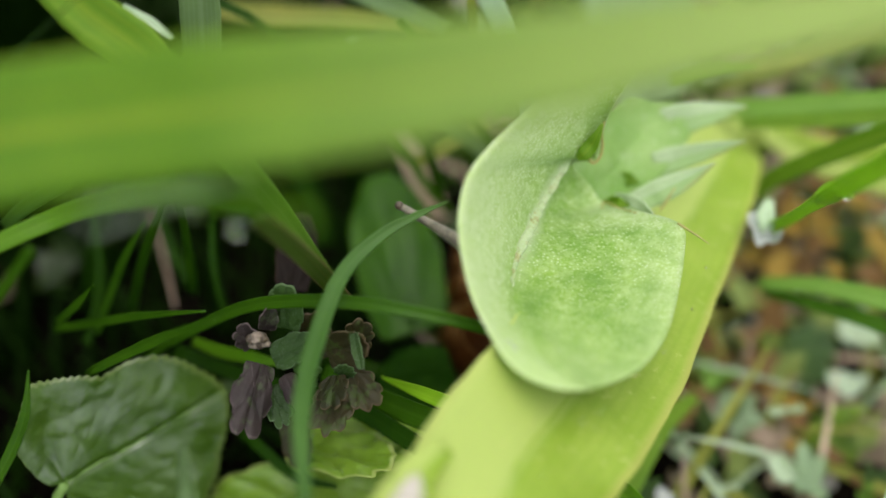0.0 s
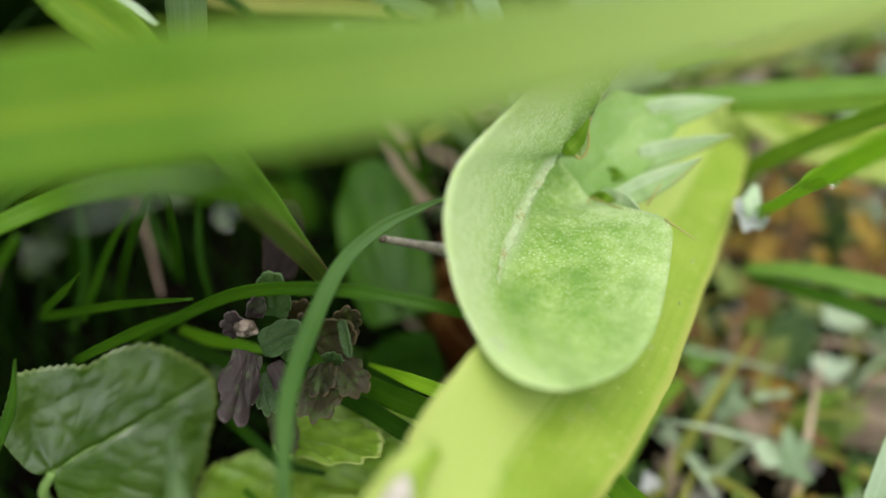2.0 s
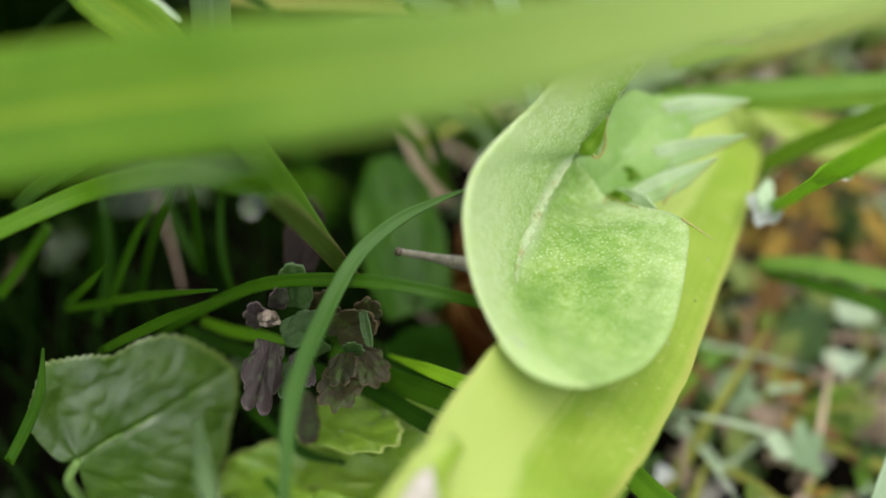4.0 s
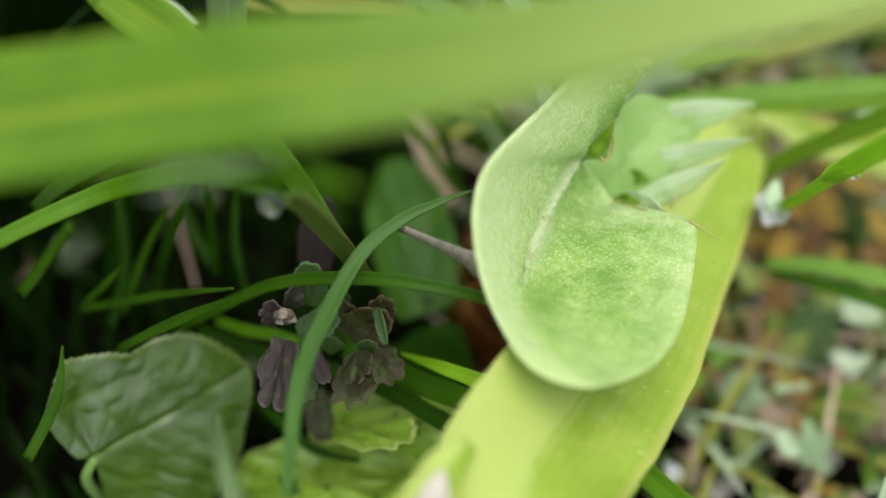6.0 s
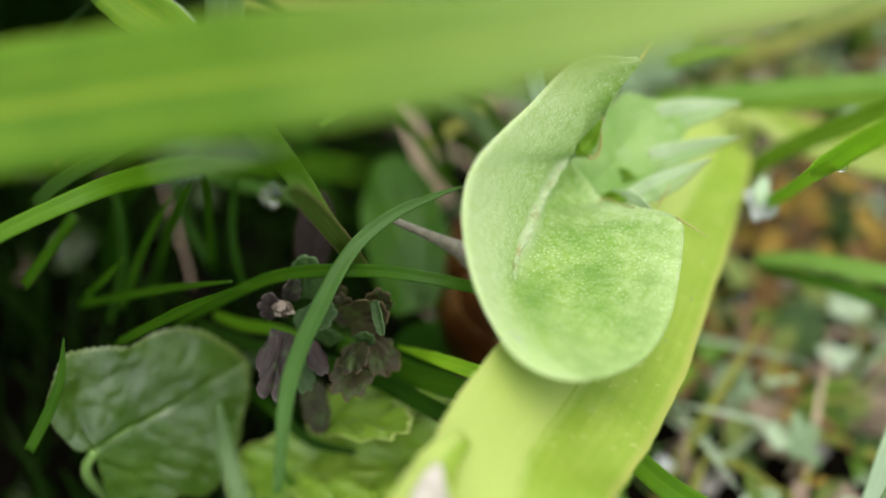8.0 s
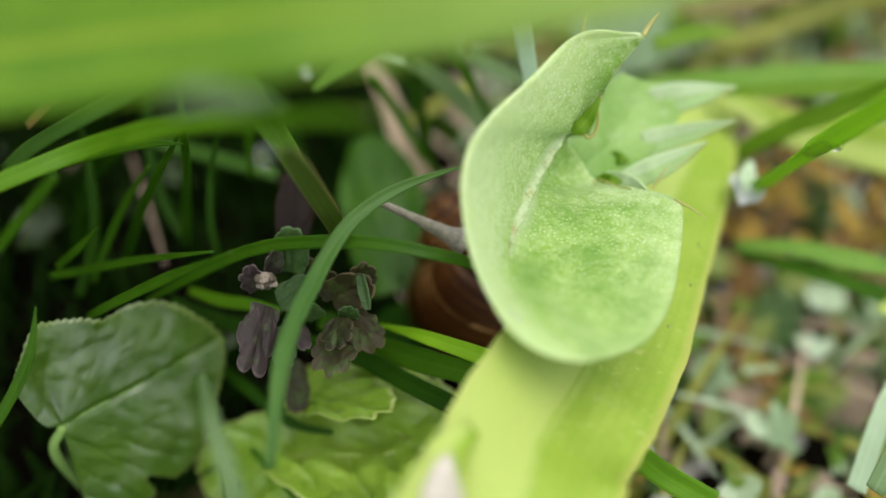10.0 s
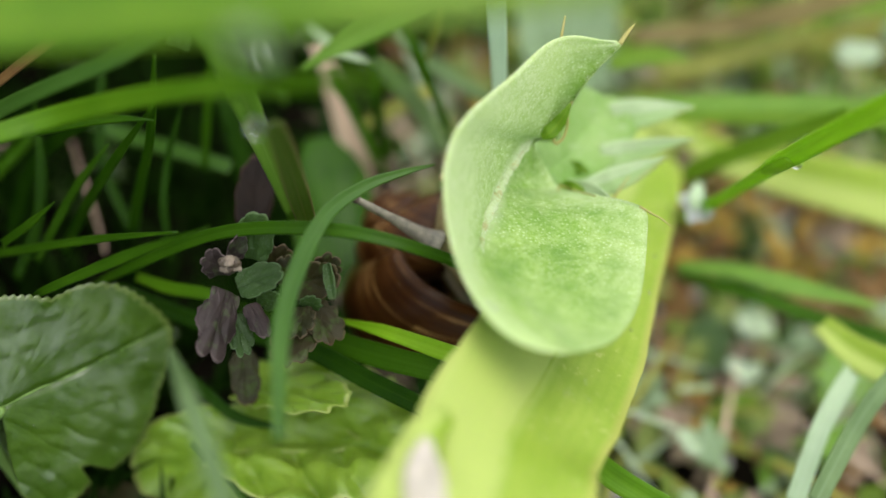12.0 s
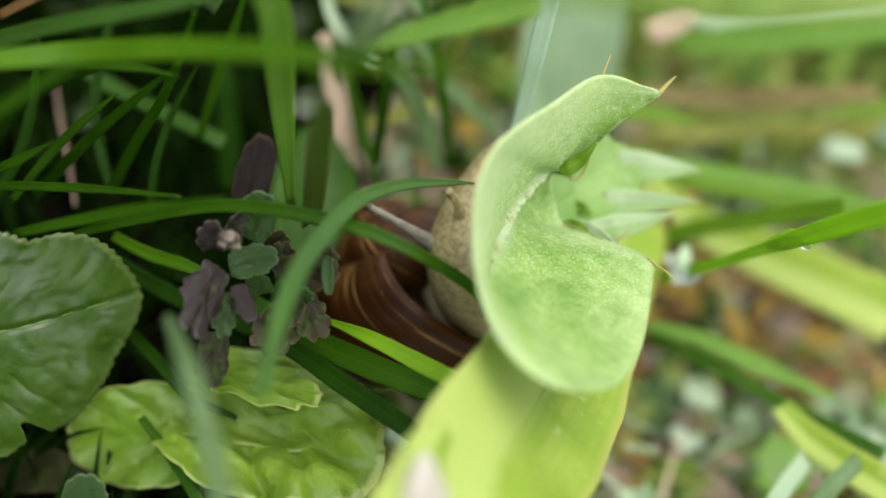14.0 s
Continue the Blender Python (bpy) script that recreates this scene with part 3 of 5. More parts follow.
    rnd = random.Random(seed)
    for _ in range(dew):
        drop((sheet(*spot(rnd.uniform(0.2, 0.96), rnd.uniform(-70, 95))) + z * 0.0002) / MM, rnd.uniform(0.1, 0.26), "", flat=0.7, parent=ob)
    if stalk:
        link("leaf_stalk", tube([base / MM] + list(stalk), [0.8, 1.0, 1.2], n=16, around=8), "vein", ob)
    return ob


def drop(points, radius, label, flat=1.0, parent=None):
    bm = bmesh.new()
    bmesh.ops.create_icosphere(bm, subdivisions=3, radius=radius * MM)
    for v in bm.verts:
        v.co.z *= flat
    ob = link("water_drop", bm, "water")
    ob.location = Vector(points) * MM
    ob.visible_shadow = False
    if parent:
        ob.name, ob.parent = "water_speck", parent
        return ob
    return tagged(ob, label, "water drop", "water drops")


# ------------------------------------------------------------------ the lobed leaf
def loft(left, rib, right, n=110, side=14, bend=(0.09, 0.09)):
    """A leaf surface stretched over three lines of equal count: one margin, the fold, the other margin."""
    L, M, R = (curve([Vector(p) * MM for p in line], n) for line in (left, rib, right))
    bm = bmesh.new()
    uv = bm.loops.layers.uv.new("UVMap")
    rows = []
    for i in range(n + 1):
        row = []
        for j in range(-side, side + 1):
            q = abs(j) / side
            e = L[i] if j < 0 else R[i]
            p = M[i].lerp(e, q)
            p -= TOWARD * ((bend[0] if j < 0 else bend[1]) * (e - M[i]).length * 4 * q * (1 - q))
            p += TOWARD * (0.0004 * noise.noise(Vector((i * 0.11, j * 0.35, 1.7))) + 0.00022 * noise.noise(Vector((i * 0.4, j * 0.9, 5.0))))
            row.append(bm.verts.new(p))
        rows.append(row)
    for i in range(n):
        for j in range(2 * side):
            f = bm.faces.new((rows[i][j], rows[i][j + 1], rows[i + 1][j + 1], rows[i + 1][j]))
            for lp, (a, b) in zip(f.loops, ((i, j), (i, j + 1), (i + 1, j + 1), (i + 1, j))):
                lp[uv].uv = (b / (2 * side), a / n)
    return bm


def lobed_leaf(left, rib, right, back, lobes, curls, rib_line, threads, label):
    """The round end lobe with its folded side, the toothed lobes behind it, the hairy rib and the withered thread-like tips."""
    root = new("lobed_leaf")
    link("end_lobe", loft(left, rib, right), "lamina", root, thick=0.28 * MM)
    link("base_lobe", loft(*back, bend=(0.03, 0.05), n=60), "lobe", root, thick=0.28 * MM)
    for line, wide in lobes:
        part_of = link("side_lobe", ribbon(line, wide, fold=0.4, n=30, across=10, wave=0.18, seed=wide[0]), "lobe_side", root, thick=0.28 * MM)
        rim = [Vector(line[0]) + Vector((0.5, -1.3, -1.1)) * wide[0] * 0.26, Vector(line[1]) + Vector((0.2, -1.3, -1.1)) * wide[1] * 0.27, Vector(line[2]) + Vector((0, -1.3, -1.1)) * wide[2] * 0.27, Vector(line[3])]
        link("rim", tube([q + TOWARD * 0.4 for q in rim], [0.12, 0.16, 0.12, 0.08], n=24, around=6), "margin", part_of, "thin brownish margin")
    for line, wide in curls:
        link("curled_tooth", ribbon(line, wide, fold=0.35, n=16, across=8, wave=0.5, seed=2), "front", root, "small clear green curled tooth", thick=0.2 * MM)
    b = tube([Vector(p) - TOWARD * 0.3 for p in rib_line], [0.35, 0.6, 0.72, 0.68, 0.45, 0.1], n=150, around=14, flat=0.45)
    for v in b.verts:
        v.co += TOWARD * 0.00045 * noise.noise(v.co * 1100) + Vector((1, 0, 0)) * 0.00040 * noise.noise(v.co * 800)
    link("midrib", b, "rib", root, "pale hairy midrib with brown flecks")
    for line, rad in threads:
        link("thread_tip", tube(line, rad, n=18, around=6), "margin", root, "withered brownish thread-like tip")
    return tagged(root, label, "leaf")


def spiral_shell(radius):
    """Globular spiral shell about the z axis; the mouth ends at +x, its lower lip drawn forward."""
    bm = bmesh.new()
    uv = bm.loops.layers.uv.new("UVMap")
    n, around, turns = 170, 36, 3.6
    growth = math.log(1.85) / (2 * math.pi)
    rows = []
    for i in range(n + 1):
        ring = []
        for j in range(around):
            a = 2 * math.pi * j / around
            th = turns * 2 * math.pi * (i / n - 1) + 0.7 * ((1 - math.sin(a)) / 2) ** 2
            k = math.exp(growth * min(th, 0.3)) * radius
            rr = 0.50 * k * (1 + 0.008 * math.sin(i * 2.3))
            out = 0.48 * k + rr * math.cos(a)
            ring.append(bm.verts.new((out * math.cos(th), out * math.sin(th), 1.05 * (radius - k) + rr * 1.15 * math.sin(a))))
        rows.append(ring)
    for i in range(n):
        for j in range(around):
            k = (j + 1) % around
            f = bm.faces.new((rows[i][j], rows[i][k], rows[i + 1][k], rows[i + 1][j]))
            for lp, (a, b) in zip(f.loops, ((i, j), (i, j + 1), (i + 1, j + 1), (i + 1, j))):
                lp[uv].uv = (a / n * turns, b / around)
    return bm


def snail(place, axis, mouth, radius, body_line, body_radii, foot_line, foot_radii):
    root = new("snail")
    root.location = Vector(place) * MM
    bm = spiral_shell(radius * MM)
    z = Vector(axis).normalized()
    x = (Vector(mouth) - z * Vector(mouth).dot(z)).normalized()
    turn = Matrix((x, z.cross(x), z)).transposed().to_4x4()
    bmesh.ops.transform(bm, matrix=turn, verts=bm.verts)
    link("shell", bm, "shell", root, "glossy brown spiral shell with pale growth lines", thick=0.3 * MM)
    off = Vector(place)
    for name, line, rad in (("neck", body_line, body_radii), ("foot", foot_line, foot_radii)):
        b = tube([Vector(p) - off for p in line], rad, n=44, around=40)
        for v in b.verts:
            v.co += TOWARD * 0.00022 * noise.noise(v.co * 1500) + Vector((1, 0, 0)) * 0.00016 * noise.noise(v.co * 1900)
        link(name, b, "skin" if name == "neck" else "mantle", root, "grey-beige granular wet skin" if name == "neck" else "smooth beige foot")
    return tagged(root, "brown-shelled garden snail clinging behind the green leaf", "snail")


def eye_stalk(owner, length, name="eye_stalk", width=1.0):
    """Tentacle along its own +x, from the head to the eye."""
    ob = link(name, tube([(0, 0, 0), (length * 0.2, 0, 0.1), (length * 0.6, 0, 0.25), (length, 0, 0.2)], [2.4 * width, 1.3 * width, 0.7 * width, 0.55 * width], n=24, around=14), "stalk", owner, "grey retractile tentacle")
    bm = bmesh.new()
    bmesh.ops.create_uvsphere(bm, u_segments=14, v_segments=10, radius=0.68 * width * MM)
    eye = link("eye", bm, "eye", ob, "dark rounded eye tip")
    eye.location = Vector((length, 0, 0.2)) * MM
    return ob


# ------------------------------------------------------------------ ground and undergrowth
def ground_height(x, y):
    near = max(0.0, 1 - math.hypot(x, y - 0.12) / 0.5)
    return near * (0.006 * noise.noise(Vector((x * 28, y * 28, 0.3))) + 0.003 * noise.noise(Vector((x * 90, y * 90, 2.0))))


def ground():
    bm = bmesh.new()
    xs = sorted([-400, -60, -8, -2, -0.8, 0.8, 2, 8, 60, 400] + [i * 0.006 - 0.42 for i in range(141)])
    ys = [y + 0.12 for y in xs]
    grid = [[bm.verts.new((x, y, ground_height(x, y) - 0.002)) for x in xs] for y in ys]
    for a, b in zip(grid, grid[1:]):
        for i in range(len(xs) - 1):
            bm.faces.new((a[i], a[i + 1], b[i + 1], b[i]))
    return tagged(link("ground", bm, "soil"), "damp soil under grass and leaf litter, shade put into its colour", "soil", kind="structure")


def grass_stuff(count, box, tall, width, material, label, lean=0.5, seed=1, head=None):
    """Many thin blades rooted in a stretch of ground, bent and leaning."""
    rnd = random.Random(seed)
    verts, faces, uvs = [], [], []
    x0, x1, y0, y1 = (v * MM for v in box)
    for _ in range(count):
        x, y = rnd.uniform(x0, x1), rnd.uniform(y0, y1)
        h, w = rnd.uniform(*tall) * MM, rnd.uniform(*width) * MM
        a = rnd.uniform(0, 2 * math.pi)
        d = Vector((math.cos(a), math.sin(a), 0)) * h * rnd.uniform(0.1, lean)
        if head:
            d += Vector(head) * h * rnd.uniform(0.2, 0.7)
        s = Vector((-math.sin(a), math.cos(a), 0)).lerp(Vector((rnd.uniform(-1, 1), rnd.uniform(-1, 1), 0)), 0.3).normalized()
        k0 = len(verts)
        base = Vector((x, y, ground_height(x, y) - 0.003))
        for i in range(6):
            t = i / 5
            c = base + d * t ** 1.7 + Vector((0, 0, h * (t - 0.25 * t * t)))
            ww = w / 2 * (1 - t ** 2.5) + 0.00008
            verts += [c - s * ww, c + d.normalized() * ww * 0.35, c + s * ww]
        for i in range(5):
            for j in (0, 1):
                q = k0 + 3 * i + j
                faces.append((q, q + 1, q + 4, q + 3))
                uvs += [(j / 2, 0), ((j + 1) / 2, 0), ((j + 1) / 2, 1), (j / 2, 1)]
    me = bpy.data.meshes.new("grass")
    me.from_pydata([tuple(v) for v in verts], [], faces)
    layer = me.uv_layers.new(name="UVMap")
    layer.data.foreach_set("uv", [c for q in uvs for c in q])
    me.materials.append(MAT[material])
    for p in me.polygons:
        p.use_smooth = True
    return tagged(new("grass", me), label, "grass", kind="stuff")


def scrap_mesh(seed, lobes, curl):
    """A torn, curled bit of leaf, about 1 across."""
    rnd = random.Random(seed)
    bm = bmesh.new()
    uv = bm.loops.layers.uv.new("UVMap")
    ph = [rnd.uniform(0, 6.28) for _ in range(4)]
    na, nr = 36, 5
    c = bm.verts.new((0, 0, 0))
    rings = []
    for i in range(nr):
        r = (i + 1) / nr
        ring = []
        for j in range(na):
            a = 2 * math.pi * j / na
            rim = 0.42 * (1 + 0.22 * math.sin(lobes * a + ph[0]) + 0.16 * math.sin(2 * a + ph[1]) + 0.06 * math.sin(17 * a + ph[2]))
            px, py = r * rim * math.cos(a), r * rim * math.sin(a) * 0.75
            ring.append(bm.verts.new((px, py, curl * (px * px * 1.3 - py * 0.25) + 0.06 * math.sin(6 * px + ph[3]) + 0.05 * r * math.sin(5 * a + ph[1]))))
        rings.append(ring)
    for j in range(na):
        k = (j + 1) % na
        bm.faces.new((c, rings[0][j], rings[0][k]))
        for i in range(nr - 1):
            bm.faces.new((rings[i][j], rings[i + 1][j], rings[i + 1][k], rings[i][k]))
    for f in bm.faces:
        f.smooth = True
        for lp in f.loops:
            lp[uv].uv = (0.25, 0.5)
    me = bpy.data.meshes.new("leaf_scrap")
    bm.to_mesh(me)
    bm.free()
    return me


def scraps(kind, material, label, category, count, box, size, height, seed, lobes=5, curl=0.8, tilt=35):
    """Loose leaf bits lying over one another on the ground."""
    rnd = random.Random(seed)
    shapes = [scrap_mesh(seed * 10 + k, lobes, curl) for k in range(3)]
    for me in shapes:
        me.materials.append(MAT[material])
    for i in range(count):
        x, y = rnd.uniform(box[0], box[1]) * MM, rnd.uniform(box[2], box[3]) * MM
        s = rnd.uniform(*size) * MM
        ob = new(kind, shapes[i % 3])
        ob.matrix_world = Matrix.Translation((x, y, ground_height(x, y) + rnd.uniform(*height) * MM)) @ pose(0, 0, 0, rnd.uniform(-tilt, tilt), rnd.uniform(-tilt, tilt), rnd.uniform(0, 360)) @ Matrix.Diagonal((s, s, s, 1))
        tagged(ob, label, category, label)


def pebbles(count, box, size, seed, material="stone", name="grit_stone", label="small pale wet grit stone on the soil"):
    rnd = random.Random(seed)
    shapes = []
    for k in range(3):
        bm = bmesh.new()
        bmesh.ops.create_icosphere(bm, subdivisions=2, radius=0.5)
        for v in bm.verts:
            v.co *= 1 + 0.35 * noise.noise(v.co * 2.2 + Vector((k * 7.0, 0, 0)))
            v.co.z *= 0.7
        me = bpy.data.meshes.new(name)
        bm.to_mesh(me)
        bm.free()
        me.materials.append(MAT[material])
        shapes.append(me)
    for i in range(count):
        x, y, s = rnd.uniform(box[0], box[1]) * MM, rnd.uniform(box[2], box[3]) * MM, rnd.uniform(*size) * MM
        ob = new(name, shapes[i % 3])
        ob.matrix_world = Matrix.Translation((x, y, ground_height(x, y) + s * 0.2)) @ pose(0, 0, 0, 0, 0, rnd.uniform(0, 360)) @ Matrix.Diagonal((s, s, s, 1))
        tagged(ob, label, "stone", label)


# ------------------------------------------------------------------ the place
ground()
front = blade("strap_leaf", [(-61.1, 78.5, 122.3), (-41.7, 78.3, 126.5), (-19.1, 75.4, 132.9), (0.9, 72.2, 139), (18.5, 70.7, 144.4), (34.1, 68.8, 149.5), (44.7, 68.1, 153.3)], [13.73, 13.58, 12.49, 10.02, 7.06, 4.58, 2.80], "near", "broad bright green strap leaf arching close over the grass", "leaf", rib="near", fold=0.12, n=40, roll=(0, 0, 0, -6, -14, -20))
under = blade("strap_leaf", [(62.1, 166.4, 29.1), (57.2, 160.7, 41.5), (50, 145.6, 49.2), (40, 124.5, 52.7), (24.4, 92.5, 63.6), (16.4, 76.7, 70.3), (10.3, 65.3, 74.6), (6.2, 53.1, 76.3), (2.6, 43, 75.3)], [7.49, 10.64, 15.38, 19.54, 25.13, 25.27, 23.91, 23.80, 23.22], "lime", "wide yellow-green strap leaf with a pale rim and water specks", "leaf", rib="lime", fold=0.2, n=60, across=10)
blade("flap", [(1.5, 64.5, 79.6), (-1.5, 60, 81.2), (-3, 55, 82.6), (-4.6, 50, 83.8), (-6, 45, 85)], [2.5, 5.2, 6.8, 8.2, 9.5], "lime", "torn flared side of the leaf", parent=under, fold=0.1, n=24, wave=0.3)
blade("patch", [(-1.6, 59, 82.4), (-2.4, 56, 83.8), (-2.8, 52, 84.9), (-3, 47.5, 85.9)], [0.6, 3.0, 4.6, 4.4], "bleach", "torn bleached patch on the leaf edge", parent=under, fold=0.1, n=20, wave=0.4)
drop((18.8, 72.6, 74), 0.42, "", parent=under)
drop((19.9, 81.7, 71), 0.4, "", parent=under)
drop((10.3, 75.1, 73), 0.4, "", parent=under)
drop((13.7, 79.9, 71.3), 0.34, "", parent=under)
drop((7.6, 69.3, 74), 0.3, "", parent=under)
drop((40.4, 107.7, 64.1), 0.3, "", parent=under)
drop((37.1, 98, 66), 0.3, "", parent=under)
drop((31.3, 87.3, 69.8), 0.3, "", parent=under)
drop((21.3, 73.9, 74.7), 0.3, "", parent=under)
drop((13.4, 62.3, 78.3), 0.25, "", parent=under)
drop((20.3, 69.6, 77), 0.22, "", parent=under)
leaf = lobed_leaf([(26.5, 119.1, 96.7), (18.2, 120.1, 95.5), (10.2, 111.1, 94.4), (4.5, 103.2, 95), (1.6, 98.4, 94.4), (0.5, 94.3, 92.6), (0.5, 91, 90.7), (1.1, 87.5, 88.6), (2.2, 83.9, 86.7), (3.9, 80.4, 85), (6, 75.9, 84.8), (8.8, 73.2, 84.2), (12.3, 71.8, 83.8), (16.4, 71.6, 83.5)],
    [(27, 118.7, 96.5), (23.7, 119.2, 88.9), (22.5, 119.7, 81.9), (20.7, 118.7, 78.1), (18.2, 118.6, 76.6), (15.2, 114.2, 75), (12.9, 110.1, 74.6), (11.5, 106, 75), (9.7, 100.9, 76.2), (8.4, 95.4, 77), (8.6, 88.4, 79.2), (12, 81.4, 80.9), (14.4, 76.2, 82.5), (16.6, 71.7, 83.6)],
    [(27.1, 118.7, 96.4), (24, 119.1, 88.8), (22.8, 119.5, 81.7), (22.1, 118, 77.8), (18.7, 117.9, 76.8), (21.7, 118.8, 71.3), (24.3, 116, 69.3), (28.5, 111.3, 73), (33.6, 104.6, 77.5), (33.5, 98.9, 76.8), (29.5, 85.3, 78.4), (25.4, 78.6, 79.2), (20.9, 74.4, 81.3), (16.8, 71.7, 83.6)],
    ([(17, 117, 72.8), (19.2, 122, 72.8), (21.8, 127.5, 72.6), (26, 133.5, 72.8), (30, 138, 73)], [(19, 115.5, 69.7), (23.5, 122, 67.2), (28, 128, 66), (32.5, 134.5, 67.5), (35, 139, 70.5)], [(26.5, 116, 67.6), (31, 121.5, 65), (36.5, 128, 66), (41, 134, 68), (43, 139, 70)]),
    [([(26.5, 119, 66.5), (28.5, 116, 69), (30, 113, 71), (31, 110.9, 72.9)], [3.2, 3.6, 2.6, 0.3]), ([(29, 118.2, 67), (33.5, 119.2, 69), (38, 120.2, 71.2), (41.9, 120.9, 73.9)], [3.4, 4.2, 2.8, 0.2]), ([(34.5, 128.6, 65.2), (37.5, 128.8, 66.6), (43.4, 128.1, 69.8), (48.2, 127, 72.8)], [4.6, 4.4, 2.6, 0.2]), ([(35, 136.5, 66), (40, 136.5, 68.8), (45, 136, 70.8), (49.5, 135, 73)], [6.0, 5.6, 3.4, 0.4])],
    [([(24.5, 118.4, 67.3), (25.5, 117, 68.6), (26.5, 116, 69.6), (27.9, 115.1, 70.3)], [0.5, 2.4, 2.2, 0.3]), ([(27.5, 126.3, 63.9), (28.5, 125.3, 65.3), (29.6, 124.5, 66.1), (30.9, 123.5, 66.5)], [0.5, 2.6, 2.2, 0.3]), ([(22.5, 118.6, 84.8), (21.3, 117.4, 82.2), (20.1, 116.9, 80.2), (19.0, 116.8, 79.2)], [0.4, 2.0, 2.4, 0.8])],
    [(18.4, 118.6, 77.1), (15.4, 114.2, 75.6), (13.1, 110, 75.3), (11.6, 105.9, 75.7), (9.8, 100.8, 76.8), (8.4, 95.3, 77.6), (8.2, 91.4, 78.4)],
    [([(27, 119, 96.3), (28.3, 121, 97), (29.7, 123, 97.3)], [0.4, 0.3, 0.12]), ([(33.3, 104.8, 77.6), (34.6, 102.7, 78.4), (35.4, 100.9, 79.3), (37, 99.9, 78.7)], [0.22, 0.16, 0.14, 0.06]), ([(18.9, 121.1, 94.2), (19.1, 122.4, 95.6), (19.3, 123.8, 96.9)], [0.25, 0.2, 0.12]), ([(22.9, 119.4, 84.6), (22.6, 118.6, 82.6), (22.9, 118, 80.6), (22.6, 117.2, 79), (21.7, 116.7, 78.2), (21, 116.7, 78.8), (20.9, 117.1, 80), (21.4, 117.7, 81.4), (22.1, 118.4, 82.8)], [0.14, 0.2, 0.24, 0.26, 0.26, 0.24, 0.2, 0.14]), ([(28.1, 110, 74.1), (26, 113.2, 71.8), (24.2, 115.8, 70.2), (23.6, 114.6, 70.1), (23.6, 112.5, 70.5)], [0.08, 0.12, 0.14, 0.08]), ([(33.2, 115.4, 68.6), (34.2, 116.5, 69.9), (35.5, 117.8, 71.5)], [0.2, 0.2, 0.12])],
    "pale green downy lobed leaf, folded along its midrib")
creature = snail((10.1, 117.8, 40.1), (-0.667, 0.569, 0.480), (-0.325, -0.651, 0.686), 21.1,
    [(29.1, 107.8, 41.7), (24.1, 109.1, 46.3), (16.1, 111.9, 53.7), (12, 113.7, 61.5), (13.2, 123, 66.4), (14.4, 127.1, 70.9), (15.6, 129.3, 73.6)], [2.32, 4.36, 7.39, 7.73, 5.49, 3.48, 0.73],
    [(8.9, 119, 48.4), (14.4, 113.8, 47.6), (18.7, 109.3, 47.1), (24.5, 105.3, 45.1)], [2.87, 4.93, 4.33, 2.26])
feeler = link("feeler", tube([(-2.69, -4.16, 27.18), (-4.14, -3.92, 29.66), (-6.39, -3.68, 31.33)], [1.1, 0.8, 0.6, 0.75], n=16, around=12), "skin", creature, "short pale lower feeler")
stalk = eye_stalk(creature, 15.0)
blade("bleached_edge", [(5.7, 80.5, 82.6), (6.6, 79.5, 82.3), (7.6, 78.3, 82.1), (8.6, 78, 81.5)], [0.35, 1.27, 1.41, 0.35], "washed", "bleached white bit on the leaf edge", parent=leaf, fold=0.5, n=16, wave=0.6)
tuft_left = plant("grass_tuft", -50, 134.4, "tuft of thin green grass in deep shade")
tuft_stem = plant("grass_tuft", -11.2, 128.6, "upright grass plant with folded sheath and wide blades")
tuft_cross = plant("grass_tuft", -52.4, 127.8, "tuft of long grass blades lying across each other")
tuft_near = plant("grass_tuft", -66.6, 135.8, "grass tuft reaching close to the lens, hazy")
tuft_behind = plant("grass_tuft", 10, 150.3, "mixed green and grey-green grass behind the snail")
tuft_flat = plant("grass_tuft", 71.9, 163.2, "flattened grass with grey-green and withered blades")
tuft_litter = plant("grass_tuft", 81.9, 100.2, "grass blades lying over leaf litter")
blade("grass_blade", [(-33.5, 102, 108), (-29.3, 105.8, 98.8), (-26.5, 109, 89), (-23.8, 111.7, 79.3), (-17.6, 114.4, 59.3)], [3.9, 4.2, 4.0, 3.4, 1.3], "soft", "upright grass blade with a yellowed edge beside a stem", parent=tuft_stem, rib="soft", fold=0.3)
blade("grass_sheath", [(-22, 92, 99.5), (-20.3, 96.5, 91), (-17.9, 102.2, 78.3), (-15, 107.3, 64)], [2.2, 3.0, 3.2, 2.6], "sheath", "dark folded grass sheath with brown edge", parent=tuft_stem, fold=0.7)
blade("grass_blade", [(-51.8, 126, 109.1), (-47.3, 124, 104.2), (-41.4, 122.3, 99.7), (-35.7, 118.8, 95)], [6.5, 7.2, 6.8, 4.5], "front", "bright yellow-green grass blade with water specks", parent=tuft_stem, rib="stem", fold=0.25)
hoop = blade("grass_blade", [(2.0, 109.4, 80.6), (-2.4, 108.2, 79.6), (-8.3, 105.6, 78.3), (-13.9, 100, 77.2), (-17.9, 90.1, 76.4), (-20.5, 77, 77.6), (-20.6, 62, 75.4)], [0.25, 1.0, 1.8, 2.2, 2.5, 2.4, 1.2], "arch", "slender grass blade arching over in a hoop", parent=tuft_stem, fold=0.25, n=40)
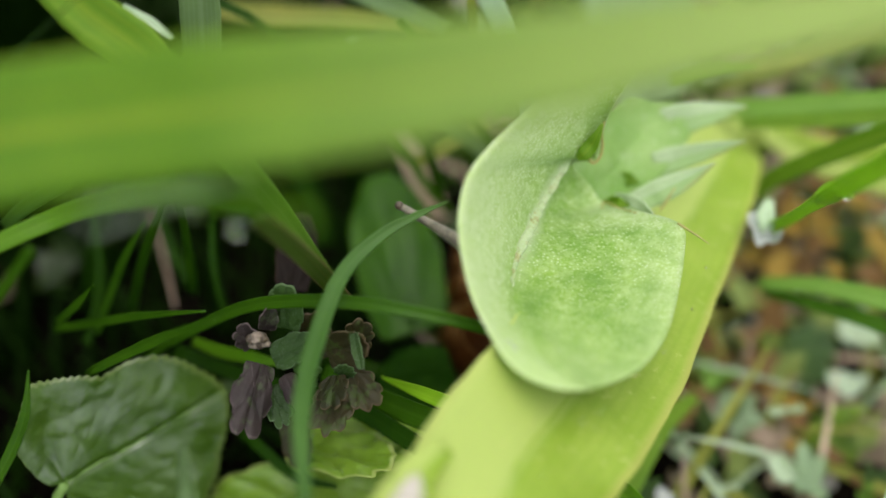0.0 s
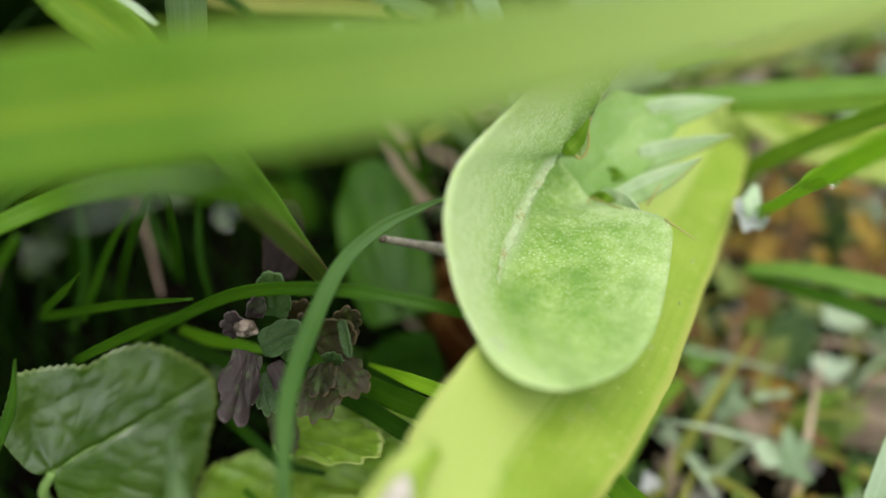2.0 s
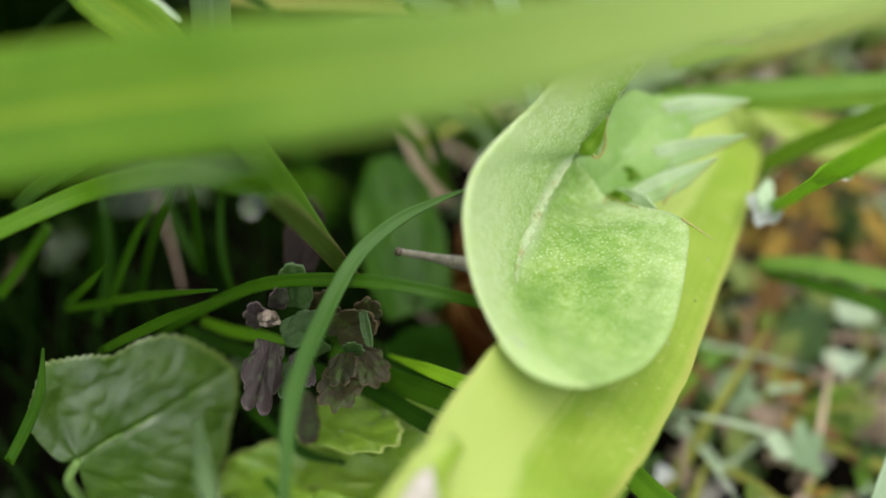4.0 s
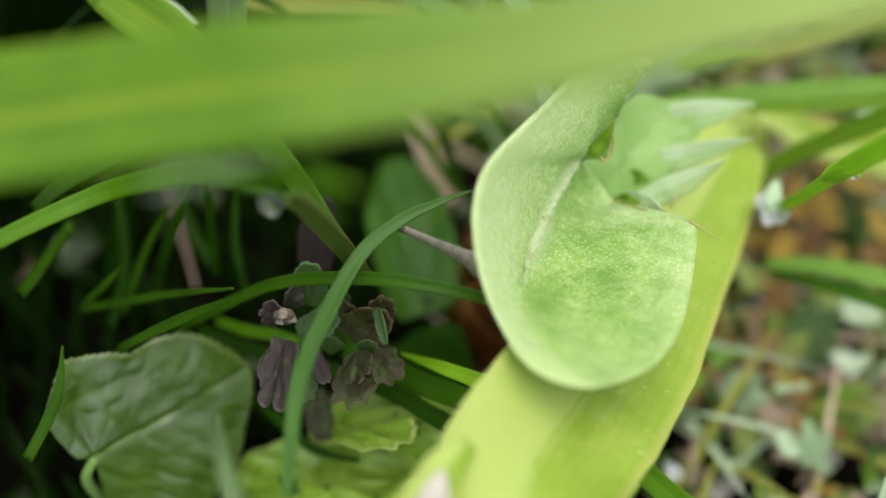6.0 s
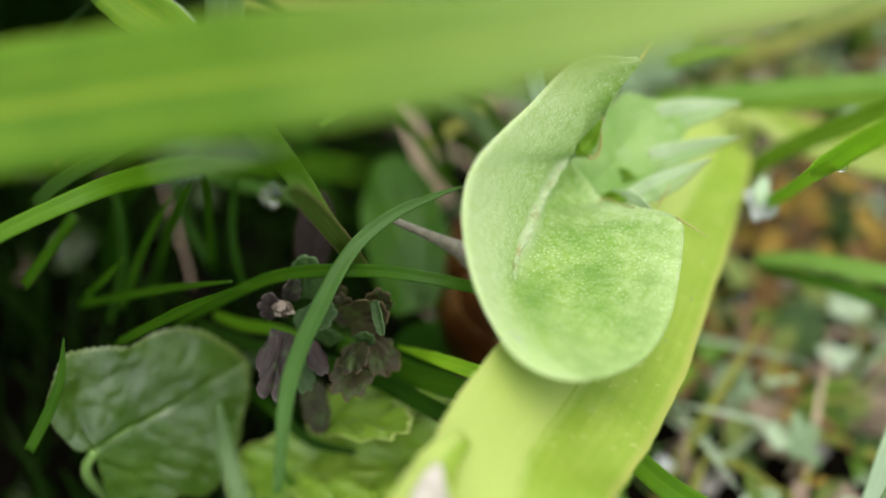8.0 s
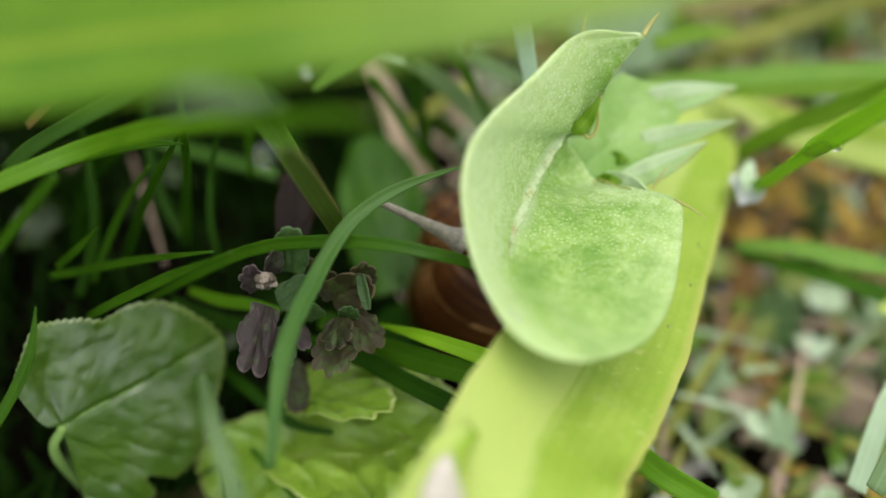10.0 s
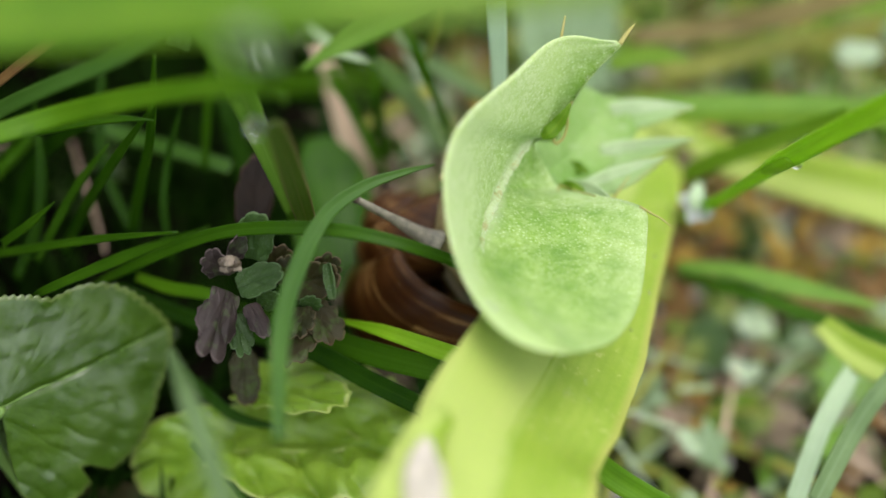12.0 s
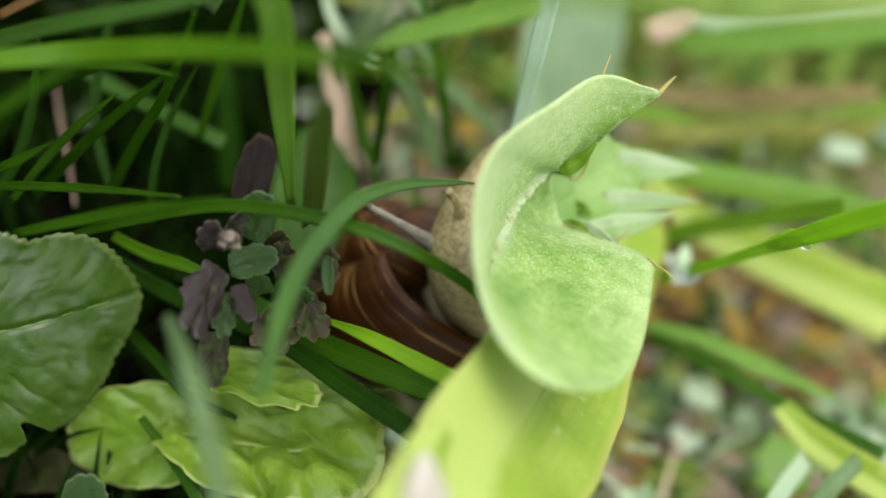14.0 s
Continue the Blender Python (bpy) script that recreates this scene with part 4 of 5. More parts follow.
blade("grass_blade", [(-50.2, 109.6, 43.1), (-44.1, 109.1, 49.7), (-29.3, 104.5, 65.1), (-16.1, 98.8, 73.9), (-5.4, 95.3, 76.6), (7.0, 94.0, 73.2), (9.6, 91.0, 71.0)], [0.87, 1.54, 1.94, 2.01, 1.84, 1.58, 0.28], "grass", "long dark green grass blade lying across", parent=tuft_cross, fold=0.3)
blade("grass_blade", [(-55.5, 101.6, 50.6), (-53.9, 100.1, 54.6), (-40.9, 95.2, 69.2), (-29.2, 89.5, 82.4)], [0.82, 1.28, 1.65, 0.21], "grass", "pointed grass blade with pale tip", parent=tuft_stem, fold=0.3)
blade("grass_blade", [(-65.4, 114.7, 45.5), (-60, 112.2, 49.7), (-47.5, 107.2, 59), (-34.3, 100.5, 69.3)], [1.39, 1.36, 1.31, 0.31], "grass", "thin grass blade", parent=tuft_cross, fold=0.3)
blade("grass_blade", [(-19.7, 107.1, 43.8), (-12.1, 101.5, 45.8), (-2.1, 91.6, 54.2), (8.5, 83.2, 61.9), (13.7, 80.6, 63.6)], [2.70, 3.71, 3.83, 3.16, 2.82], "grass", "wide shiny grass blade", parent=tuft_stem, rib="grass", fold=0.25)
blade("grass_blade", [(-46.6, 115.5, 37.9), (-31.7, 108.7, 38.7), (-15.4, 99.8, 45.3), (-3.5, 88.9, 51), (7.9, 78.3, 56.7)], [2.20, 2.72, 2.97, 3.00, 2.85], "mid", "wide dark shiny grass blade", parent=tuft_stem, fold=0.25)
blade("grass_blade", [(-9.7, 102.1, 49.7), (-3.2, 94.6, 56.9), (4.3, 88.6, 60.9), (11.1, 82.8, 64.9)], [0.35, 2.00, 2.58, 2.50], "stem", "bright lime grass blade", parent=tuft_stem, fold=0.3)
blade("grass_blade", [(-67, 94.7, 84.3), (-63.2, 99.6, 83.1), (-52.8, 107.5, 82.4), (-40.3, 99.9, 94), (-29.5, 88.9, 106.5), (-21.3, 80, 115.3), (-15.3, 71.6, 123.9), (-10.6, 64.2, 130.6)], [2.40, 2.49, 2.93, 2.87, 2.46, 2.04, 1.55, 0.47], "vivid", "bright grass blade stretched across in front", parent=tuft_near, fold=0.2)
blade("grass_blade", [(-69.8, 120.3, 64.5), (-63.2, 117, 73.3), (-52.8, 110.6, 85.4), (-42.5, 105.2, 96), (-33.5, 101.6, 105.5), (-24.8, 99.2, 113.6)], [2.45, 2.50, 2.34, 2.07, 1.71, 1.14], "arch", "grey-green grass blade, shiny where it bends", parent=tuft_near, fold=0.2)
blade("grass_blade", [(-65.3, 121.5, 64.7), (-51.5, 116.2, 74.1), (-43.8, 113.1, 78.7), (-38.5, 111, 80.9)], [2.47, 1.90, 1.08, 0.15], "grass", "grass blade tip", parent=tuft_near, fold=0.2)
blade("grass_blade", [(-57, 126.7, 33.1), (-50, 120.7, 54.4), (-44.4, 116.1, 69.1), (-39, 112.4, 82.1)], [1.72, 1.75, 1.47, 0.31], "grass", "thin rising grass blade", parent=tuft_left, fold=0.3)
blade("grass_blade", [(-45.1, 127.7, 38.2), (-42.8, 124.7, 53.5), (-40.4, 119.1, 68.5), (-39.3, 115.8, 80.5), (-38.8, 114.7, 89.5)], [1.72, 1.80, 1.50, 1.25, 0.22], "grass", "thin rising grass blade", parent=tuft_left, fold=0.3)
blade("grass_blade", [(-58.3, 157.1, 38.4), (-50.2, 153.9, 38), (-39.1, 146.4, 41.8), (-29, 140.5, 44.4)], [2.29, 2.71, 2.64, 2.40], "arch", "dull pale grass blade in the shade", parent=tuft_left, fold=0.2)
blade("grass_blade", [(-68.5, 136.2, 26.2), (-64.2, 137.1, 41), (-58.3, 134.3, 52.7), (-50.6, 129.7, 63.2)], [2.40, 2.68, 2.56, 1.92], "mid", "bent grass blade, its green darkened for the shade", parent=tuft_left, fold=0.2)
blade("grass_blade", [(-62.2, 110.8, 52.5), (-56.8, 108.9, 60), (-52.9, 108.2, 65.6)], [1.33, 1.29, 0.16], "grass", "short pointed grass tip", parent=tuft_stem, fold=0.3)
blade("grass_blade", [(-66.1, 82.6, 50.3), (-62.5, 86.2, 55.6), (-60.2, 89.1, 60.2), (-59.2, 92.8, 65.5)], [1.66, 1.81, 1.47, 0.24], "grass", "short pointed grass blade standing up", parent=tuft_cross, fold=0.3)
blade("dry_stalk", [(-61.3, 160.7, 28.6), (-58, 152.7, 26.6), (-54.2, 142.3, 27.4), (-50.7, 131.9, 28.1)], [0.43, 0.64, 0.72, 0.50], "pink", "thin dry brown stalk", "stalk", fold=0.5)
blade("dry_stalk", [(-14.3, 177.1, 46.6), (-9.3, 171.6, 37.9), (-5.2, 166.7, 29.4), (-0.1, 163.2, 17.7)], [2.94, 4.14, 5.13, 4.08], "dry", "dry tan split stalk", "stalk", fold=0.4)
blade("grass_blade", [(-12, 150.5, 60.4), (-6.9, 150, 51.7), (-2.9, 147.3, 45.5), (1.5, 147.8, 37.5)], [1.60, 1.86, 1.68, 1.30], "grass", "thin grass blade", parent=tuft_behind, fold=0.3)
blade("grass_blade", [(-4.9, 151.4, 63.7), (1.5, 152.4, 57.1), (6.9, 153.2, 49.8), (11.5, 150.3, 43.6)], [2.60, 3.51, 3.41, 2.60], "grey", "grey-green grass blade in shade", parent=tuft_behind, fold=0.2)
blade("grass_blade", [(-7.2, 147.7, 84.1), (-0.7, 148.1, 74.3), (4.9, 147.9, 63.7), (12.7, 148.6, 47.3)], [1.28, 1.53, 1.60, 1.28], "grass", "thin upright grass blade", parent=tuft_behind, fold=0.3)
blade("grass_blade", [(4.4, 147.9, 88.4), (5, 149.9, 80.7), (5.3, 151, 71.9), (5.1, 152.8, 63.7)], [1.28, 1.52, 1.47, 1.02], "olive", "olive grass stem", parent=tuft_behind, fold=0.3)
blade("grass_blade", [(-18.9, 102.9, 99.1), (-13.5, 103.5, 103.7), (-7.4, 103.5, 108.4), (-0.3, 103.4, 113.8)], [0.5, 2.6, 3.2, 3.0], "soft", "bright grass blade rising across", parent=tuft_behind, rib="vivid", fold=0.3)
blade("grass_blade", [(5.2, 124, 109.3), (8.5, 127.6, 99.1), (11.5, 129.8, 87.6), (15.5, 131.7, 70.9)], [3.1, 3.2, 3.0, 2.2], "glaucous", "pale whitish-green grass blade", parent=tuft_behind, fold=0.2)
# grey end is sheen in the colour
blade("grass_blade", [(-21.2, 91.5, 103.5), (-21.8, 86, 110.5), (-22.8, 77, 119.5), (-23.6, 68, 128.5), (-24.8, 55.8, 140.3)], [1.6, 3.0, 3.6, 3.6, 2.4], "haze", "green blade bent towards the lens, grey sheen painted on its end", parent=tuft_near, fold=0.2)
blade("grass_blade", [(-32.6, 74.4, 75.9), (-29.7, 64.3, 81.7), (-26.4, 55.1, 83.5), (-23.2, 45.7, 85)], [0.93, 2.22, 2.33, 2.31], "grey", "grey-green grass blade end, close and hazy", parent=tuft_near, fold=0.2)
blade("grass_blade", [(-39.3, 109.2, 29.1), (-31.7, 100.3, 32.8), (-24.4, 93.6, 33.5), (-17.2, 90.5, 35.4)], [1.68, 1.98, 1.76, 0.70], "mid", "dark grass blade over the leaves", parent=tuft_cross, fold=0.3)
blade("grass_blade", [(-31, 91.2, 28.8), (-24.5, 84.3, 29.1), (-19.1, 77.6, 29.2)], [1.24, 1.73, 1.87], "grass", "grass blade between the leaves", parent=tuft_cross, fold=0.3)
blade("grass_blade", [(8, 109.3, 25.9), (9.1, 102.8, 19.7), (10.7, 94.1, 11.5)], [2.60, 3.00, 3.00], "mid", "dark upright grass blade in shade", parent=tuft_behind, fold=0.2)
blade("grass_blade", [(-36, 141.4, 99.5), (-36.3, 139, 93), (-36.9, 137, 84.7), (-37.9, 137.2, 73.8)], [5.83, 6.45, 6.12, 3.66], "grey", "wide grey-green blade in shade", parent=tuft_left, fold=0.25)
blade("grass_blade", [(-47.2, 191.1, 52.4), (-35.5, 189.7, 51.3), (-19.2, 188.9, 50.5), (-2.9, 187.1, 49)], [3.50, 5.36, 4.66, 2.80], "olive", "olive withered blade lying back", parent=tuft_behind, fold=0.25)
blade("grass_blade", [(-18.4, 167.3, 76.8), (-9.6, 167, 72.1), (0.6, 167.1, 65.5)], [3.60, 4.47, 3.12], "grey", "grey-green blade lying back", parent=tuft_behind, fold=0.25)
blade("grass_blade", [(-38.2, 157.7, 79.9), (-33, 155.9, 78.4), (-27.2, 152.6, 75.6)], [1.34, 1.53, 0.77], "mid", "dark narrow blade lying back", parent=tuft_left, fold=0.25)
blade("grass_blade", [(-52.1, 150.2, 84.7), (-47.5, 148.4, 83.2), (-43.9, 146.3, 81.5)], [1.65, 1.83, 0.73], "pale", "pale blade end", parent=tuft_left, fold=0.25)
blade("grass_blade", [(-60.6, 91, 80.5), (-55.4, 91, 87.7), (-50.2, 90.9, 95)], [1.5, 1.5, 1.2], "grass", "thin green blade slanting up", parent=tuft_left, fold=0.3)
blade("grass_blade", [(-32.4, 141.7, 76.7), (-32.7, 139.8, 67.7), (-33.1, 137.6, 58.3), (-33.2, 136.3, 47.4)], [0.37, 1.60, 1.54, 1.20], "grass", "thin upright green blade", parent=tuft_left, fold=0.3)
blade("grass_blade", [(-33, 168.1, 42), (-30.1, 163.5, 36), (-27, 159.3, 28), (-24.4, 154.9, 19.6)], [2.92, 3.85, 3.91, 3.03], "mid", "blade with the shade put into its dark green", parent=tuft_left, fold=0.25)
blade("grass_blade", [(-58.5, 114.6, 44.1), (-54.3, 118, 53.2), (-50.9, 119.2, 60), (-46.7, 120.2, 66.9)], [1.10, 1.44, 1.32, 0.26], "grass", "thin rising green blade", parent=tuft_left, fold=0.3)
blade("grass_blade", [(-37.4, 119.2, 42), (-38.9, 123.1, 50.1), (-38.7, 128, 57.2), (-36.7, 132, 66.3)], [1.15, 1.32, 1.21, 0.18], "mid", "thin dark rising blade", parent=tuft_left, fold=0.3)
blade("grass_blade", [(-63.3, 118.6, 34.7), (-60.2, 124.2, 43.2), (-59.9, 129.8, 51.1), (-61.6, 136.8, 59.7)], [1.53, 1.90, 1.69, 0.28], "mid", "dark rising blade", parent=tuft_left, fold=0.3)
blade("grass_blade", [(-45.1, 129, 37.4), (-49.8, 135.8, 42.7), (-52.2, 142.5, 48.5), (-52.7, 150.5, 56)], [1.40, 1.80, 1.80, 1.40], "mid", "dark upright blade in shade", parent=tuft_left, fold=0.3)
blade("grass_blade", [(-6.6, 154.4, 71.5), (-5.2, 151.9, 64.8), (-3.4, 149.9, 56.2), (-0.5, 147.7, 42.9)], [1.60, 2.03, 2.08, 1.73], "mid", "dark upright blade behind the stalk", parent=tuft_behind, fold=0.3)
blade("grass_blade", [(-17.7, 170.7, 60.4), (-15.2, 167.4, 57.9), (-10.6, 164, 55.8), (-5, 161.3, 54.7)], [1.73, 2.38, 2.60, 1.08], "pale", "pale blade end", parent=tuft_behind, fold=0.3)
blade("grass_blade", [(-0.4, 166.6, 60.9), (3.2, 163.2, 58.6), (10.7, 161.5, 54.2), (22.4, 161.3, 47.4)], [2.16, 3.03, 3.08, 2.26], "grey", "grey-green blade lying back", parent=tuft_behind, fold=0.3)
blade("grass_blade", [(-4.9, 152.7, 46.5), (1.1, 154.7, 49.9), (7.7, 159.3, 51.3)], [2.38, 3.25, 2.64], "olive", "yellowish blade in shade", parent=tuft_behind, fold=0.3)
blade("grass_blade", [(-42.4, 114, 42.9), (-36.6, 110, 45.4), (-31.1, 106.8, 48.5), (-25.7, 104.4, 50)], [1.49, 2.01, 1.98, 0.89], "vivid", "bright green blade lying low", parent=tuft_cross, fold=0.3)
blade("grass_blade", [(-64.6, 121.9, 73.4), (-59.5, 121.6, 79.2), (-53.7, 121.4, 85.3), (-49.2, 122.7, 90)], [1.33, 1.47, 1.44, 1.11], "rust", "rust-brown dead blade", parent=tuft_near, fold=0.3)
violet_plant = plant("violet_plant", -45, 92, "low plant with a dark green crinkled heart-shaped leaf", "plant")
heart_leaf((-59, 87.7, 41.5), (-36, 102.4, 43.3), (0.43, -0.74, 0.53), [(-150, 2), (-125, 5.4), (-111, 9.8), (-92, 13.5), (-80, 17), (-66, 17.2), (-46, 17.7), (-37, 21.2), (-29, 23.6), (-21, 25.4), (-12, 26.6), (0, 28.6), (10, 27.4), (22, 25.3), (36, 24.4), (51, 23.8), (58, 22.6), (61, 18.2), (65, 17), (67, 21), (74, 21.6), (86, 20.5), (98, 15.5), (101, 9), (104, 1.5)],
    "violet", violet_plant, "dark green crinkled heart-shaped leaf with pale toothed rim", dew=14, stalk=[(-61, 86, 36), (-58, 88, 18), (-54, 91, -3)])
mallow_plant = plant("round_leaved_plant", -15, 75, "low plant with light green crinkled round leaves", "plant")
round_leaf("round_leaf", (-25.5, 96.6, 29.4), (2.6, 82.4, 43.2), 29, (0.10, -0.26, 0.95), "yellowleaf", "light green crinkled round leaf with notched rim", parent=mallow_plant, heart=0.6, teeth=22, cup=0.12, quilt=0.3, veins=6, feather=True, dew=40, vein_mat="yellowleaf", seed=5)
round_leaf("round_leaf", (-24.5, 98, 35), (-8.3, 87.5, 48.6), 11, (0.25, -0.1, 0.97), "yellowleaf", "folded-over leaf lobe with a whitish wet rim", parent=mallow_plant, heart=0.1, teeth=14, tooth=0.05, cup=0.3, quilt=0.2, veins=5, feather=True, dew=26, vein_mat="yellowleaf", seed=15)
round_leaf("round_leaf", (-18.8, 92.2, 28.3), (-40.9, 92, 17.5), 18.8, TOWARD, "yellowleaf", "green round leaf half hidden under another", parent=mallow_plant, heart=0.3, teeth=18, cup=0.2, quilt=0.16, veins=6, feather=True, dew=16, vein_mat="yellowleaf", seed=8)
round_leaf("small_leaf", (-54.4, 93.3, 0.3), (-37.2, 90.5, 11), 8.5, TOWARD, "bronze", "dull brown-green small toothed leaf", heart=0.2, teeth=14, tooth=0.08, seed=11, veins=3, vein_mat="bronze")
round_leaf("small_leaf", (-35.1, 78, 16.6), (-37, 81.6, 24.4), 7.8, TOWARD, "ivy", "small hairy green crinkled leaf", heart=0.2, teeth=12, tooth=0.1, seed=12, veins=3, vein_mat="ivy")
blade("grass_blade", [(-25.4, 163.3, 56.1), (-24.7, 159.9, 55.4), (-24, 157.6, 53.4)], [0.64, 2.11, 1.06], "washed", "whitish blade end", parent=tuft_behind, fold=0.4)
# leaf colour darkened to stand for the shade behind the stem
round_leaf("shade_leaf", (-8.1, 184.2, 27.9), (-4.2, 159.7, 17.6), 11.0, TOWARD, "deep", "leaf behind the stem, its shade put into the dark colour", heart=0.1, teeth=8, seed=13, vein_mat="mid")
round_leaf("shade_leaf", (-4.8, 124.2, 28), (-12.7, 154.8, 39.9), 18.8, TOWARD, "grass", "dark green broad leaf in shade behind the stalks", heart=0.2, teeth=14, seed=14, vein_mat="mid")
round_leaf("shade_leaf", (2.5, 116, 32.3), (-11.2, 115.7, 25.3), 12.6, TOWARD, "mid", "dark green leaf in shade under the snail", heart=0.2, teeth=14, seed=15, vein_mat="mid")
creeper = plant("creeping_plant", -26, 105, "purple-tinged creeping plant with small crinkled scalloped leaves", "plant")
round_leaf("creeper_leaf", (-26.7, 97.1, 61.9), (-28.4, 85.2, 59.7), 7.0, (0.35, -0.61, 0.76), "purple", "purple-grey drooping crinkled leaf", parent=creeper, heart=0.25, teeth=6, tooth=0.34, cup=-0.15, quilt=0.1, seed=21, veins=4, feather=True, vein_mat="purple")
round_leaf("creeper_leaf", (-25.6, 97.8, 60.5), (-19.3, 99.5, 63.7), 5.5, (-0.47, -0.50, 0.76), "ivy", "small crinkled green leaf", parent=creeper, heart=0.25, teeth=8, tooth=0.12, cup=0.3, quilt=0.1, seed=22, veins=4, feather=True, vein_mat="ivy")
round_leaf("creeper_leaf", (-17.8, 98.8, 61.1), (-11.2, 96.2, 67.5), 6.6, (-0.00, -0.88, 0.76), "bronze", "bronze-green crinkled leaf with pale rim", parent=creeper, heart=0.25, teeth=7, tooth=0.16, cup=0.4, quilt=0.1, seed=23, veins=4, feather=True, vein_mat="bronze")
round_leaf("creeper_leaf", (-12.8, 97.6, 68.4), (-11.6, 92.5, 66.2), 1.9, (-0.46, -0.79, 0.76), "ivy", "pale upturned rim of a small leaf", parent=creeper, heart=0.25, teeth=6, tooth=0.1, cup=0.5, quilt=0.1, seed=33, veins=4, feather=True, vein_mat="ivy")
round_leaf("creeper_leaf", (-23.5, 96.3, 59.6), (-20.6, 90.4, 59.5), 3.5, (0.12, -0.42, 0.76), "purple", "little purple leaf hanging down", parent=creeper, heart=0.25, teeth=7, tooth=0.16, cup=-0.3, quilt=0.1, seed=24, veins=4, feather=True, vein_mat="purple")
round_leaf("creeper_leaf", (-15.6, 95.4, 60.8), (-16.6, 89.8, 60), 6.1, (-0.53, -0.72, 0.76), "bronze", "small brown scalloped leaf", parent=creeper, heart=0.25, teeth=8, tooth=0.3, cup=0.1, quilt=0.1, seed=25, veins=4, feather=True, vein_mat="bronze")
round_leaf("creeper_leaf", (-24.5, 113.3, 56.4), (-23.2, 127.2, 60.5), 7.3, (0.31, -0.74, 0.76), "dusk", "dark purple upright leaf", parent=creeper, heart=0.25, teeth=9, tooth=0.08, cup=0.1, quilt=0.1, seed=26, veins=4, feather=True, vein_mat="dusk")
round_leaf("creeper_leaf", (-23.5, 101.9, 62.5), (-23.2, 104.5, 69.9), 6.8, (-0.27, -0.41, 0.76), "ivy", "grey-green crinkled leaf", parent=creeper, heart=0.25, teeth=9, tooth=0.12, cup=0.1, quilt=0.1, seed=27, veins=4, feather=True, vein_mat="ivy")
round_leaf("creeper_leaf", (-27.8, 99.5, 61.5), (-29.4, 100, 66.4), 4.9, (-0.25, -0.88, 0.76), "purple", "small dark purple crumpled leaf", parent=creeper, heart=0.25, teeth=9, tooth=0.2, cup=0.6, quilt=0.1, seed=28, veins=4, feather=True, vein_mat="purple")
round_leaf("creeper_leaf", (-26.4, 101.2, 63.5), (-25.2, 102.4, 67.4), 3.3, (0.30, -0.52, 0.76), "purple", "tiny dark purple leaf", parent=creeper, heart=0.25, teeth=7, tooth=0.2, cup=0.5, quilt=0.1, seed=29, veins=4, feather=True, vein_mat="purple")
round_leaf("creeper_leaf", (-19, 97.5, 57.2), (-21.9, 97.3, 61), 4.2, (-0.54, -0.58, 0.76), "ivy", "little green crinkled leaf", parent=creeper, heart=0.25, teeth=7, tooth=0.2, cup=0.1, quilt=0.1, seed=30, veins=4, feather=True, vein_mat="ivy")
round_leaf("creeper_leaf", (-21.9, 102.5, 58.8), (-18.2, 104, 63.5), 5.1, (0.14, -0.85, 0.76), "bronze", "small dark bronze leaf", parent=creeper, heart=0.25, teeth=8, tooth=0.18, cup=0.1, quilt=0.1, seed=31, veins=4, feather=True, vein_mat="bronze")
round_leaf("creeper_leaf", (-24.1, 97.7, 46.5), (-22.5, 91.2, 40.7), 5.3, (-0.02, -0.39, 0.76), "bronze", "small olive-brown withered leaf", parent=creeper, heart=0.25, teeth=8, tooth=0.12, cup=0.1, quilt=0.1, seed=32, veins=4, feather=True, vein_mat="bronze")
for base, tip, wide, facing, tint, label in (
        ((-14.5, 95.5, 57.5), (-18.5, 88.5, 55.5), 7.5, (-0.2, -0.7, 0.7), "bronze", "brown scalloped leaf with a pale wavy rim"),
        ((-14.5, 97, 59), (-10, 92, 57), 6.5, (0.3, -0.6, 0.7), "bronze", "small bronze scalloped leaf"),
        ((-14, 99, 61), (-11.5, 101, 66), 5.5, (0.2, -0.7, 0.6), "bronze", "dark bronze upright scalloped leaf"),
        ((-16.5, 99, 60), (-19, 101.5, 64.5), 5.0, (-0.3, -0.7, 0.6), "bronze", "dark bronze curled leaf"),
        ((-15.2, 96, 59.5), (-13.6, 95, 63), 3.6, (0.1, -0.8, 0.6), "ivy", "small fresh green heart leaf"),
        ((-26.5, 96.5, 59.5), (-30.5, 92.5, 58.5), 5.0, (-0.3, -0.6, 0.75), "purple", "purple-grey crumpled leaf"),
        ((-25.5, 95.5, 58), (-23.5, 89.5, 55.5), 4.6, (0.3, -0.5, 0.75), "ivy", "grey-green crinkled leaf with a purple tinge")):
    round_leaf("creeper_leaf", base, tip, wide, facing, tint, label, parent=creeper, heart=0.35, teeth=9, tooth=0.26, cup=0.25, quilt=0.11, seed=int(wide * 10), veins=4, feather=True, vein_mat=tint)
for k, (dx, dz, r) in enumerate(((-1.1, 0.5, 0.7), (-0.3, 0.9, 0.8), (0.6, 0.7, 0.75), (0.9, -0.2, 0.7), (0.1, -0.5, 0.8), (-0.8, -0.6, 0.7))):
    crumb = bmesh.new()
    bmesh.ops.create_icosphere(crumb, subdivisions=3, radius=r * MM)
    for v in crumb.verts:
        v.co *= 1 + 0.4 * noise.noise(v.co * 1700 + Vector((k, 0, 0)))
    seed_head = link("seed", crumb, "twig" if k % 2 else "eye", creeper, "speckled pale and black seed" if k % 2 else "")
    seed_head.location = Vector((-26.4 + dx, 96.5, 67.4 + dz)) * MM - creeper.location
